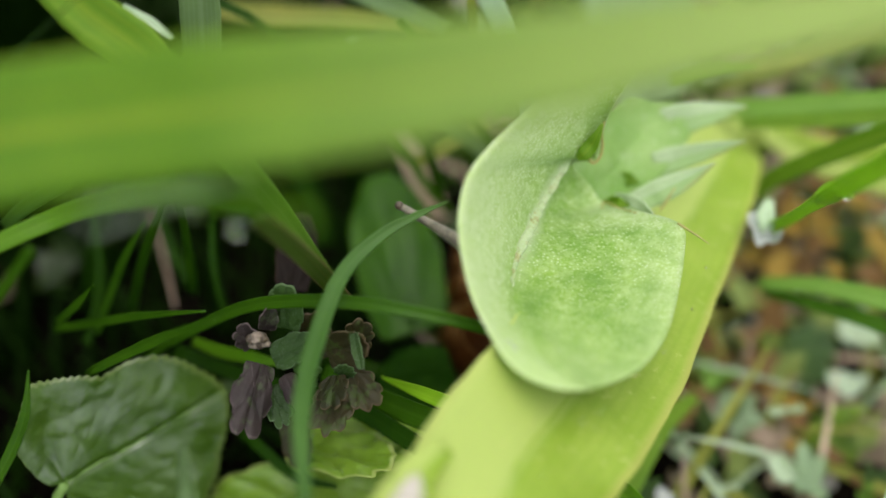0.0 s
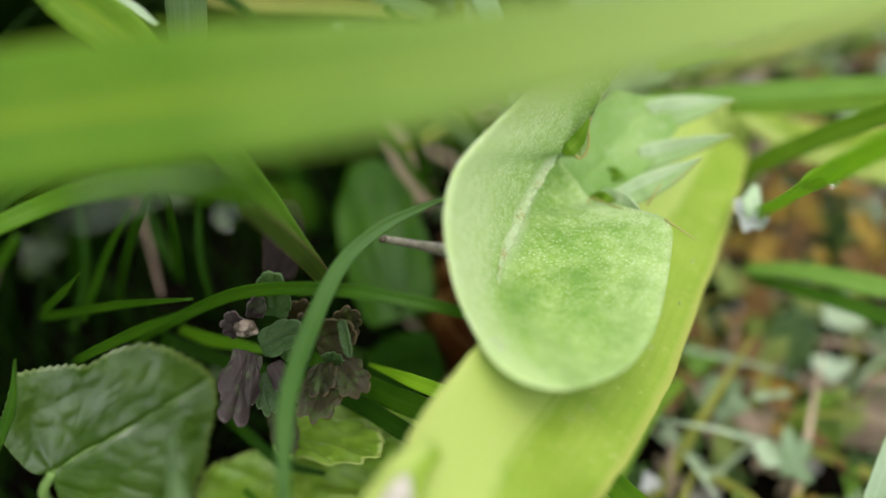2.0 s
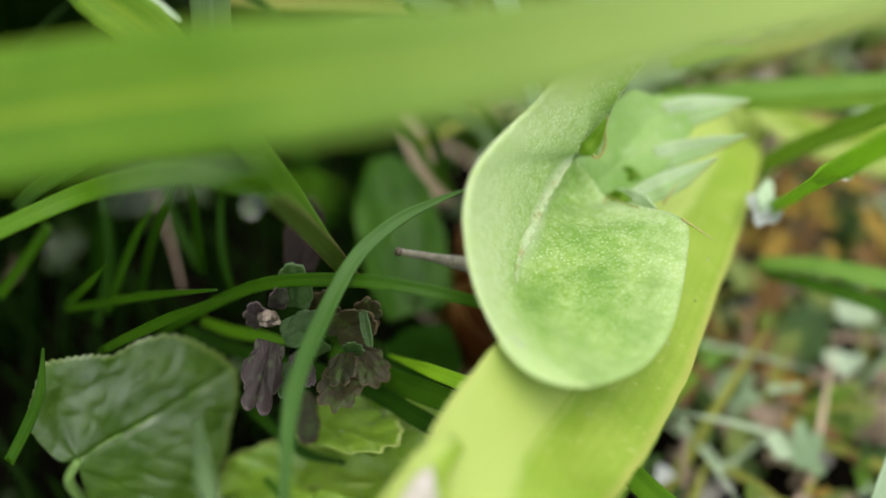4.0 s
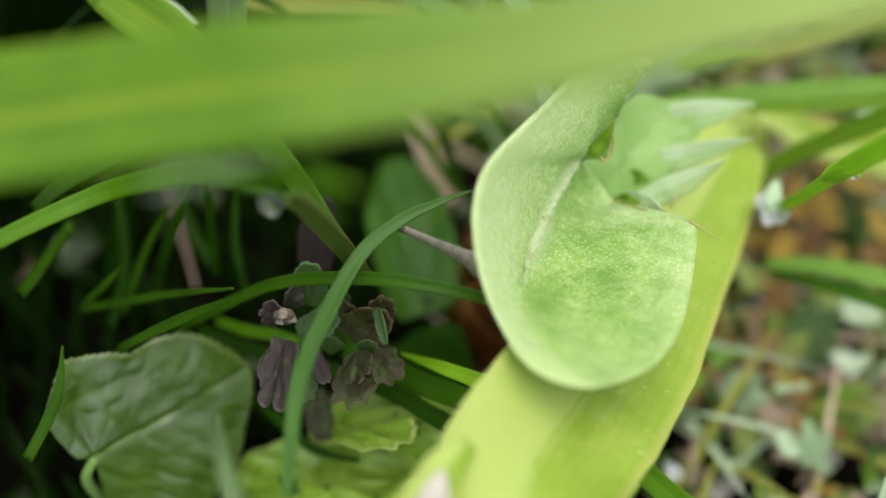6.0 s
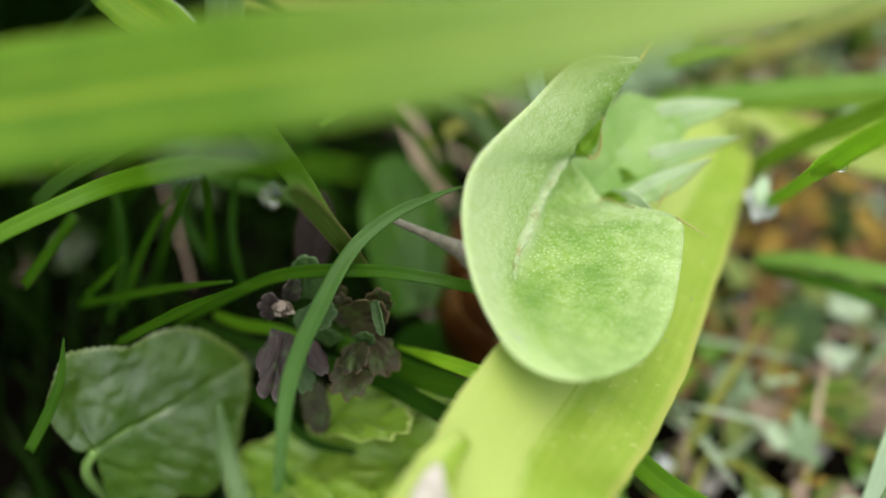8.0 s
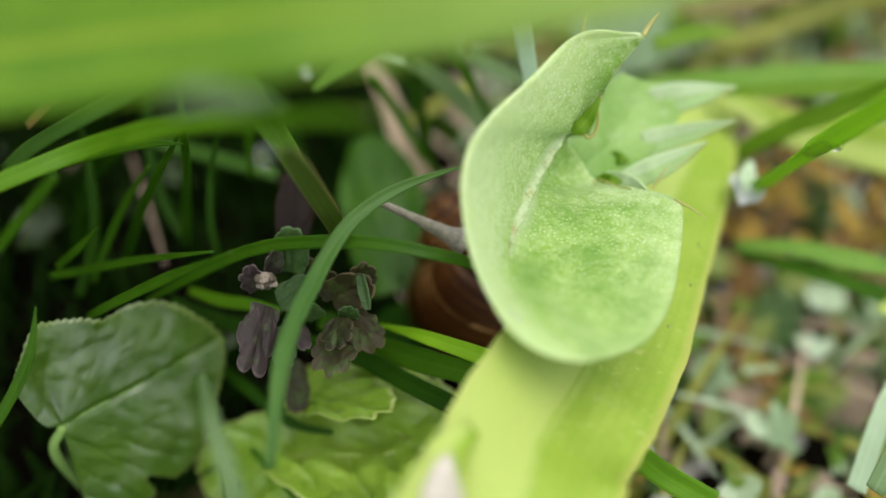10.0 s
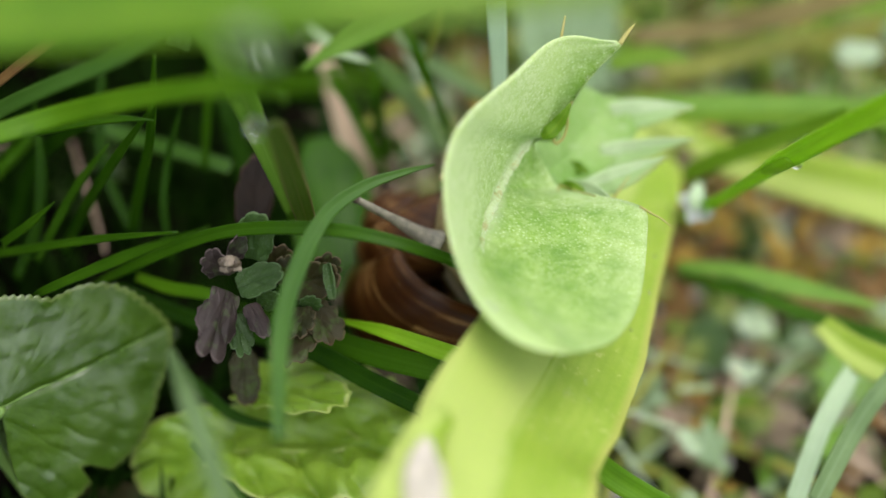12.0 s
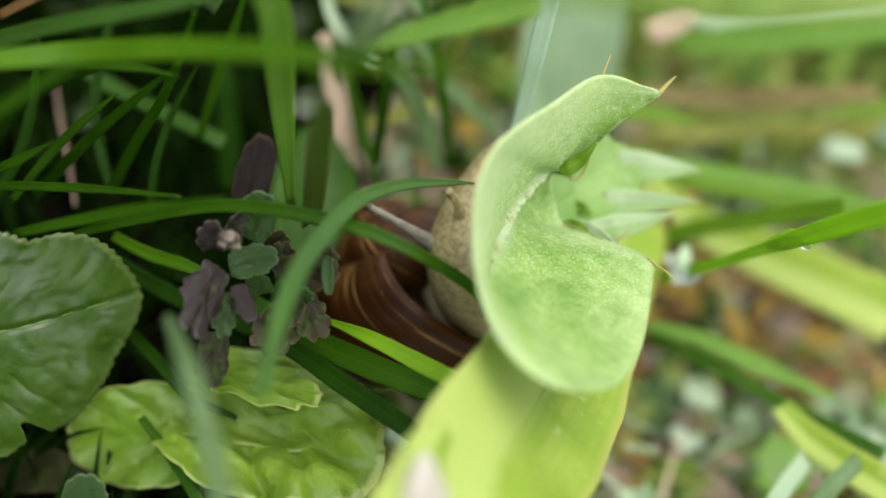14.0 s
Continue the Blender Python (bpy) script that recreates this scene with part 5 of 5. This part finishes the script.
blade("grass_stem", [(58.6, 140.6, 40.4), (56.5, 126.6, 60.3), (53.2, 106.6, 88.7), (53.8, 97.1, 104.1), (55.7, 91.9, 114.6)], [2.90, 3.60, 3.33, 3.00, 2.80], "stem", "bright green folded grass stem with a joint", parent=tuft_flat, rib="vivid", fold=0.35)
knot = link("stem_joint", tube([(54.2, 112.5, 80.5), (54.1, 110.5, 83.4), (54, 108.8, 85.9), (53.8, 107.2, 88.3)], [1.0, 1.5, 1.55, 1.1], n=12, around=10), "stem", tuft_flat, "swollen yellow-green joint of the stem")
knot.location = -tuft_flat.location
blade("grass_blade", [(42.2, 165.4, 46.9), (53.6, 161.9, 51.3), (69, 158, 56.4), (84, 154.2, 61.4), (100.9, 146.8, 68.3)], [2.6, 3.6, 3.8, 3.2, 2.4], "soft", "grey-green grass blade lying flat", parent=tuft_flat, fold=0.2)
blade("strap_leaf", [(61, 175, 38.7), (74, 165.5, 36.2), (88.7, 157.3, 39.3), (112.8, 144.3, 45)], [3.5, 7.0, 10.5, 13.0], "lime", "broad yellow-green leaf lying behind", "leaf", rib="front", fold=0.12)
blade("grass_blade", [(64.1, 204.4, 18.1), (82.2, 201.8, 32.2), (98, 197.5, 44.2), (123.8, 192.9, 58.4)], [3.0, 4.2, 4.2, 3.6], "olive", "olive-brown withered blade lying flat", parent=tuft_flat, fold=0.2)
blade("grass_blade", [(53, 219.1, 17.3), (86.1, 217.2, 31.2), (138, 217.6, 49.8)], [4.2, 5.2, 5.2], "front", "green blade lying flat behind", parent=tuft_flat, fold=0.2)
blade("leaf_end", [(40.7, 157.8, 63.2), (48, 158.2, 65.4), (55.6, 157.4, 66.6)], [2.81, 3.25, 0.65], "front", "blunt green leaf end", "leaf", fold=0.2)
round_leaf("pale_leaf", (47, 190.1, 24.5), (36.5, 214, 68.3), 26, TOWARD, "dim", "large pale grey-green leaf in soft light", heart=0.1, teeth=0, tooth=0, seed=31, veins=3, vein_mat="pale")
blade("grass_blade", [(58.5, 133, 34.6), (68.1, 129.4, 38.4), (78.6, 124.1, 40.9), (91.9, 118.4, 43.7)], [2.23, 3.08, 3.90, 1.07], "soft", "green grass blade lying low", parent=tuft_flat, fold=0.2)
blade("grass_blade", [(59.9, 132.8, 32.4), (71.3, 123.4, 38.3), (81, 115, 42.3), (95, 103, 48.9)], [1.80, 2.60, 2.94, 3.00], "grass", "green grass blade lying low", parent=tuft_flat, fold=0.2)
blade("grass_blade", [(81.5, 102, 44.4), (73.1, 91.1, 43.8), (65.4, 77.4, 40.7)], [3.40, 3.45, 3.30], "pale", "grey grass blade over the litter", parent=tuft_litter, fold=0.2)
blade("grass_blade", [(85.3, 97.3, 52.9), (74.9, 86.8, 52.1), (64.6, 73, 48.3)], [3.25, 3.30, 3.15], "grey", "grey-green grass blade over the litter", parent=tuft_litter, fold=0.2)
blade("grass_blade", [(26.4, 89.9, 23), (32, 98.3, 23.4), (38, 106.9, 26.1), (46.4, 116.1, 22.7)], [5.74, 5.50, 4.39, 2.08], "front", "dark green blade beneath the wide leaf", parent=tuft_litter, fold=0.3)
blade("grass_blade", [(25.9, 83.1, 48.8), (31.7, 75.6, 49.8), (39.2, 69.8, 50.3)], [3.50, 3.74, 3.66], "vivid", "bright grass blade in the lower edge", parent=tuft_litter, fold=0.4)
blade("withered_leaf", [(79.7, 113.6, 42.8), (83.3, 103.6, 46.5), (94, 92.7, 51.7)], [4.16, 5.99, 6.70], "lime", "broad yellow withered leaf", "leaf", fold=0.2)
blade("grass_blade", [(59, 150.6, 40.5), (64, 148, 49.4), (75, 141, 65.7), (79.3, 137, 73.4)], [3.25, 3.75, 3.45, 3.30], "front", "green blade behind the stem", parent=tuft_flat, fold=0.3)
round_leaf("low_leaf", (73.9, 117.4, -2.6), (83.4, 121, 8.1), 13.2, TOWARD, "yellowleaf", "green and brown lobed low leaf", heart=0.3, teeth=9, tooth=0.3, seed=41, veins=5)
round_leaf("low_leaf", (71.1, 130.3, 1.8), (77.1, 139.8, 12.4), 12.3, TOWARD, "ivy", "low green lobed leaf", heart=0.3, teeth=9, tooth=0.3, seed=42, veins=5)
round_leaf("withered_leaf", (86.2, 113.2, -3.5), (89.4, 124.4, 8.1), 13.3, TOWARD, "litter", "brown withered lobed leaf", heart=0.3, teeth=9, tooth=0.3, seed=43, veins=5, vein_mat="litter")
round_leaf("low_leaf", (100.2, 117.3, 11.3), (98.9, 126.8, 20.1), 15.4, TOWARD, "soft", "pale washed lobed low leaf", heart=0.3, teeth=7, tooth=0.3, seed=44, veins=5, vein_mat="washed")
round_leaf("withered_leaf", (53.6, 195, 58.6), (60.6, 197, 67), 7.0, TOWARD, "dry", "small tan dry leaf", heart=0.1, teeth=0, tooth=0, seed=45, veins=3, vein_mat="dry")
# strip added where only dark gaps show between the blades
blade("grass_blade", [(53.1, 185, 50.1), (68.8, 185, 54.1), (85.8, 185, 60.9), (103.2, 185, 69.2)], [3.6, 5.2, 5.4, 4.0], "umber", "dark brown strip put in for the shaded gaps behind", parent=tuft_flat, fold=0.2, wave=0.5)
# two pale leaves added to paint whitish glare at the far right
round_leaf("bleached_leaf", (99, 184, 52.6), (109, 183, 54.4), 6.0, TOWARD, "pale", "whitish leaf put in for the glare at the back", heart=0.1, teeth=5, tooth=0.2, seed=61, veins=3, vein_mat="washed")
round_leaf("bleached_leaf", (103, 176, 63.2), (108, 175, 70.5), 6.0, TOWARD, "dim", "pale leaf put in for the glare at the back", heart=0.1, teeth=5, tooth=0.2, seed=62, veins=3, vein_mat="washed")
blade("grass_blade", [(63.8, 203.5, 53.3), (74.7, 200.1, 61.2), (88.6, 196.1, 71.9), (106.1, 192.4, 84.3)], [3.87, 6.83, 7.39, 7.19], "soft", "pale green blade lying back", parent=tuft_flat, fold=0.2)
blade("grass_blade", [(70.1, 230.3, 45.3), (87.8, 222.6, 53.6), (103.3, 218.7, 65), (120.6, 219.1, 76.5)], [3.0, 5.0, 6.0, 6.0], "pale", "pale blade lying back", parent=tuft_flat, fold=0.2)
# separate strip that paints the shaded underside of the flat blade
blade("grass_blade", [(55.9, 157.2, 52.2), (67.8, 153.5, 56.6), (82.6, 149.7, 61.5), (99.2, 142.4, 68.4)], [1.58, 2.90, 3.30, 2.77], "front", "dull green strip put in as the paler blade's shadow side", parent=tuft_flat, fold=0.2)
blade("grass_blade", [(59.9, 182.9, 44.3), (69.7, 182.8, 46.7), (83.1, 187, 49.4), (96.3, 192.6, 51.1)], [2.50, 4.99, 4.55, 2.06], "olive", "brown withered blade lying back", parent=tuft_flat, fold=0.2, wave=0.4)
blade("grass_blade", [(99.4, 188.2, 47.6), (106.3, 187.9, 56.3), (118.8, 187.6, 64)], [1.55, 3.29, 3.75], "olive", "olive withered blade lying back", parent=tuft_flat, fold=0.2, wave=0.4)
blade("sheath", [(53.7, 133.7, 53.2), (53.9, 129.8, 54.2), (53.2, 125.2, 54.5)], [1.47, 3.51, 1.22], "washed", "whitish torn sheath at the stem base", parent=tuft_flat, fold=0.8, n=14, wave=0.6)
blade("sheath", [(56.6, 135.1, 55.2), (54.9, 130.9, 55.5), (54.8, 127.3, 54.5)], [1.05, 3.10, 1.64], "pale", "whitish torn sheath at the stem base", parent=tuft_flat, fold=0.8, n=14, wave=0.6)
blade("sheath", [(53.1, 127.5, 54.3), (55.4, 126.1, 55.8), (56.3, 125.6, 58)], [1.02, 2.03, 0.60], "washed", "whitish torn sheath at the stem base", parent=tuft_flat, fold=0.8, n=14, wave=0.6)
drop((-23.9, 88.3, 101.6), 1.3, "clear round water drop hanging on a blade")
drop((55.5, 107.6, 86.5), 0.9, "small water drop under a grass stem")
# undergrowth in the shade-darkened green
grass_stuff(2600, (-170, -4, 70, 290), (10, 34), (1.0, 2.2), "deep", "dense grass with the deep shade put into its green", seed=3)
# unseen tall grass, added to keep light off the left side
grass_stuff(2200, (-230, -108, 60, 330), (90, 180), (3.5, 6.5), "deep", "tall dense grass added out of view to shade the left side", seed=9)
grass_stuff(500, (-220, 40, 225, 420), (25, 55), (1.5, 3.2), "deep", "grass further back, shade put into its dark green", seed=5)
grass_stuff(160, (30, 220, 225, 420), (20, 45), (1.5, 3.5), "grass", "grass further back", seed=10)
grass_stuff(150, (40, 230, 215, 400), (20, 45), (2.0, 4.0), "soft", "pale green grass further back", seed=41, lean=1.4)
grass_stuff(90, (40, 230, 205, 400), (20, 42), (2.0, 4.0), "lime", "yellow-green grass further back", seed=42, lean=1.6)
grass_stuff(160, (-10, 160, 125, 260), (12, 34), (1.2, 2.8), "grass", "short grass between the litter", seed=6, lean=1.2)
grass_stuff(110, (20, 170, 60, 300), (14, 36), (1.5, 3.6), "olive", "yellowed grass between the litter", seed=7, lean=1.4)
grass_stuff(55, (10, 170, 50, 240), (14, 32), (1.5, 3.6), "pale", "grey-green grass lying between the litter", seed=21, lean=1.8)
grass_stuff(70, (10, 170, 50, 240), (12, 30), (1.2, 2.6), "pink", "reddish stalks between the litter", seed=22, lean=2.0)
grass_stuff(40, (10, 150, 60, 250), (12, 30), (1.2, 2.0), "dry", "dry straw between the litter", seed=8, lean=2.0)
scraps("dead_leaf", "litter", "brown curled dead leaf on the ground", "leaf", 170, (5, 170, 45, 270), (6, 15), (0, 10), 11)
scraps("rust_leaf", "rust", "rust-brown curled dead leaf on the ground", "leaf", 130, (5, 170, 45, 270), (6, 14), (3, 14), 31)
scraps("dead_leaf", "ochre", "ochre curled dead leaf on the ground", "leaf", 70, (10, 170, 45, 270), (4, 10), (4, 16), 12)
scraps("low_leaf", "ivy", "small green lobed leaf low on the ground", "leaf", 130, (10, 170, 45, 270), (4, 11), (4, 18), 13, tilt=50)
scraps("mossy_leaf", "moss", "yellow-green mossy leaf on the ground", "leaf", 150, (10, 170, 45, 270), (4, 10), (4, 18), 14, tilt=50)
scraps("low_leaf", "pale", "pale greyish leaf on the ground", "leaf", 70, (15, 170, 45, 240), (4, 10), (6, 18), 15, lobes=2, tilt=60)
scraps("bleached_leaf", "washed", "whitish washed-out dead leaf on the ground", "leaf", 40, (20, 170, 45, 220), (3, 7), (6, 18), 19, lobes=3, tilt=60)
scraps("low_leaf", "soft", "soft green leaf on the ground", "leaf", 90, (12, 170, 45, 240), (5, 11), (5, 18), 51, lobes=4, tilt=45)
scraps("mossy_leaf", "yellowleaf", "light green wet leaf on the ground", "leaf", 60, (12, 170, 45, 240), (4, 9), (6, 18), 52, lobes=5, tilt=45)
scraps("dead_leaf", "ochre", "ochre dead leaf between the blades", "leaf", 26, (70, 130, 150, 185), (5, 11), (14, 30), 71)
scraps("rust_leaf", "rust", "rust-brown dead leaf between the blades", "leaf", 36, (70, 130, 140, 185), (5, 12), (12, 26), 72)
scraps("mossy_leaf", "moss", "yellow-green mossy leaf flat on the ground", "leaf", 120, (12, 170, 40, 230), (7, 13), (0, 6), 73, tilt=20)
scraps("faded_leaf", "pink", "faded pinkish-grey dead leaf flat on the ground", "leaf", 34, (12, 170, 40, 230), (7, 13), (1, 7), 74, tilt=20)
scraps("faded_leaf", "dim", "pale grey-green wet leaf flat on the ground", "leaf", 70, (25, 170, 40, 230), (6, 12), (3, 12), 75, tilt=25)
scraps("stalk_bit", "pink", "pinkish dead leaf bit on the ground", "leaf", 50, (10, 170, 45, 240), (4, 9), (3, 14), 32, lobes=3, tilt=50)
scraps("dead_leaf", "litter", "brown dead leaf among dark grass", "leaf", 4, (-150, 0, 60, 260), (7, 15), (0, 6), 16)
scraps("low_leaf", "violet", "dark green leaf low in the grass", "leaf", 24, (-150, 20, 60, 260), (8, 16), (2, 14), 17)
pebbles(24, (20, 150, 60, 240), (2, 6), 18)
for box in ((-1500, 1500, 430, 1500), (-1500, 1500, -1300, -60), (-1500, -240, -60, 430), (240, 1500, -60, 430)):
    grass_stuff(int((box[1] - box[0]) * (box[3] - box[2]) / 420), box, (20, 60), (2.5, 6.0), "grass", "short meadow grass all around", seed=61, lean=1.2)


def motions():
    """Moves fitted to the camera's view: the leaf and the blade under it shift and turn, the front strap leaf lifts;
    the snail creeps, its eye stalk feels about, and the hoop of grass sways.
    """
    leaf_rows = [
        (0, 1.70, 8.67, -3.83),
        (0.5, 1.61, 8.14, -3.71),
        (1, 1.77, 7.56, -3.66),
        (1.5, 1.69, 6.95, -3.65),
        (2, 1.33, 6.47, -3.48),
        (2.5, 1.31, 5.94, -3.35),
        (3, 1.18, 5.57, -3.13),
        (3.5, 1.19, 5.10, -2.96),
        (6, 0.46, 3.20, -1.76),
        (6.5, -0.01, 2.72, -1.61),
        (7, -0.24, 2.32, -1.38),
        (7.5, -0.54, 1.99, -1.11),
        (9, -0.11, 0.76, -0.48),
        (10, 0.00, 0.00, 0.00),
        (14, 0.00, 0.00, 0.00),
    ]
    blade_rows = [
        (0, 0.79, 5.17, 0.25),
        (0.5, 0.83, 4.89, 0.23),
        (1, 0.83, 4.54, 0.12),
        (1.5, 0.84, 4.19, -0.01),
        (2, 0.60, 3.91, -0.04),
        (2.5, 0.64, 3.62, -0.05),
        (3, 0.70, 3.40, -0.05),
        (3.5, 0.67, 3.18, -0.03),
        (6, -0.06, 1.89, -0.06),
        (6.5, -0.31, 1.73, 0.00),
        (7, -0.48, 1.51, 0.03),
        (7.5, -0.58, 1.29, 0.05),
        (9, -0.18, 0.44, -0.04),
        (10, 0.00, 0.00, 0.00),
        (14, 0.00, 0.00, 0.00),
    ]
    walk(leaf, [(t, pose(x * MM, y * MM, z * MM)) for t, x, y, z in leaf_rows])
    pivot = Vector((38, 118, 63)) * MM
    walk(under, [(t, pose(x * MM, y * MM, z * MM) @ Matrix.Translation(pivot) @ Matrix.Rotation(radians(-3.5 * max(0.0, 1 - t / 10) ** 0.35), 4, TOWARD) @ Matrix.Translation(-pivot)) for t, x, y, z in blade_rows])
    stalk_rows = [
        (0, -12.04, -13.02, 37.14, -36.50, 172.20),
        (1.5, -11.11, -13.67, 35.08, -27.20, 185.50),
        (3, -11.04, -17.66, 35.25, -22.80, 190.70),
        (6.5, -13.68, -20.44, 37.37, -33.50, 176.80),
        (7.5, -13.35, -19.38, 36.93, -32.10, 177.30),
        (11, -8.41, -12.01, 24.49, -26.80, 172.30),
        (12.5, -4.79, -8.99, 22.11, -22.50, 171.00),
        (14, -2.38, -5.78, 20.68, -14.30, 174.70),
    ]
    snail_rows = [
        (0, 17.21, 129.74, 26.10),
        (3.5, 17.21, 129.74, 26.10),
        (6.5, 16.43, 128.53, 28.08),
        (7.5, 15.62, 126.81, 30.09),
        (10, 13.46, 121.43, 36.38),
        (11, 12.48, 119.51, 38.67),
        (12, 10.82, 117.77, 40.37),
        (12.7, 10.08, 117.75, 40.10),
        (14, 10.08, 117.75, 40.10),
    ]
    hoop_rows = [
        (0, -3.38, 1.65, 7.21, -0.67, 0.81, 0.68),
        (1.5, -2.37, 2.64, 4.43, -0.35, 0.58, 0.45),
        (3, 0.21, -4.73, -1.07, 0.19, 0.15, 0.21),
        (6, -0.98, -1.16, -1.48, -0.82, 0.22, 0.32),
        (7.5, 3.59, -1.81, -2.81, -1.26, -0.04, 0.34),
        (10, 1.10, -0.38, -2.71, -0.48, -0.80, -0.52),
        (12, -3.74, 3.69, 2.42, 0.14, -0.99, -0.83),
        (14, -5.86, 3.64, -4.06, 2.67, -0.52, -0.16),
    ]
    bend = Vector((-8.3, 105.6, 78.3)) * MM
    home = Matrix.Translation(-tuft_stem.location)
    walk(hoop, [(t, home @ Matrix.Translation(bend + Vector((x, y, z)) * MM) @ Matrix.Rotation(radians(Vector((a, b, c)).length), 4, Vector((a, b, c))) @ Matrix.Translation(-bend)) for t, a, b, c, x, y, z in hoop_rows])
    walk(front, [(t, pose(0, 0, z * MM)) for t, z in ((0, 0), (11, 0), (12.5, 0.7), (13.2, 1.6), (14, 3.2))])
    walk(creature, [(t, pose(x * MM, y * MM, z * MM)) for t, x, y, z in snail_rows])
    walk(stalk, [(t, pose(x * MM, y * MM, z * MM, 0, dip, turn)) for t, x, y, z, dip, turn in stalk_rows])


motions()
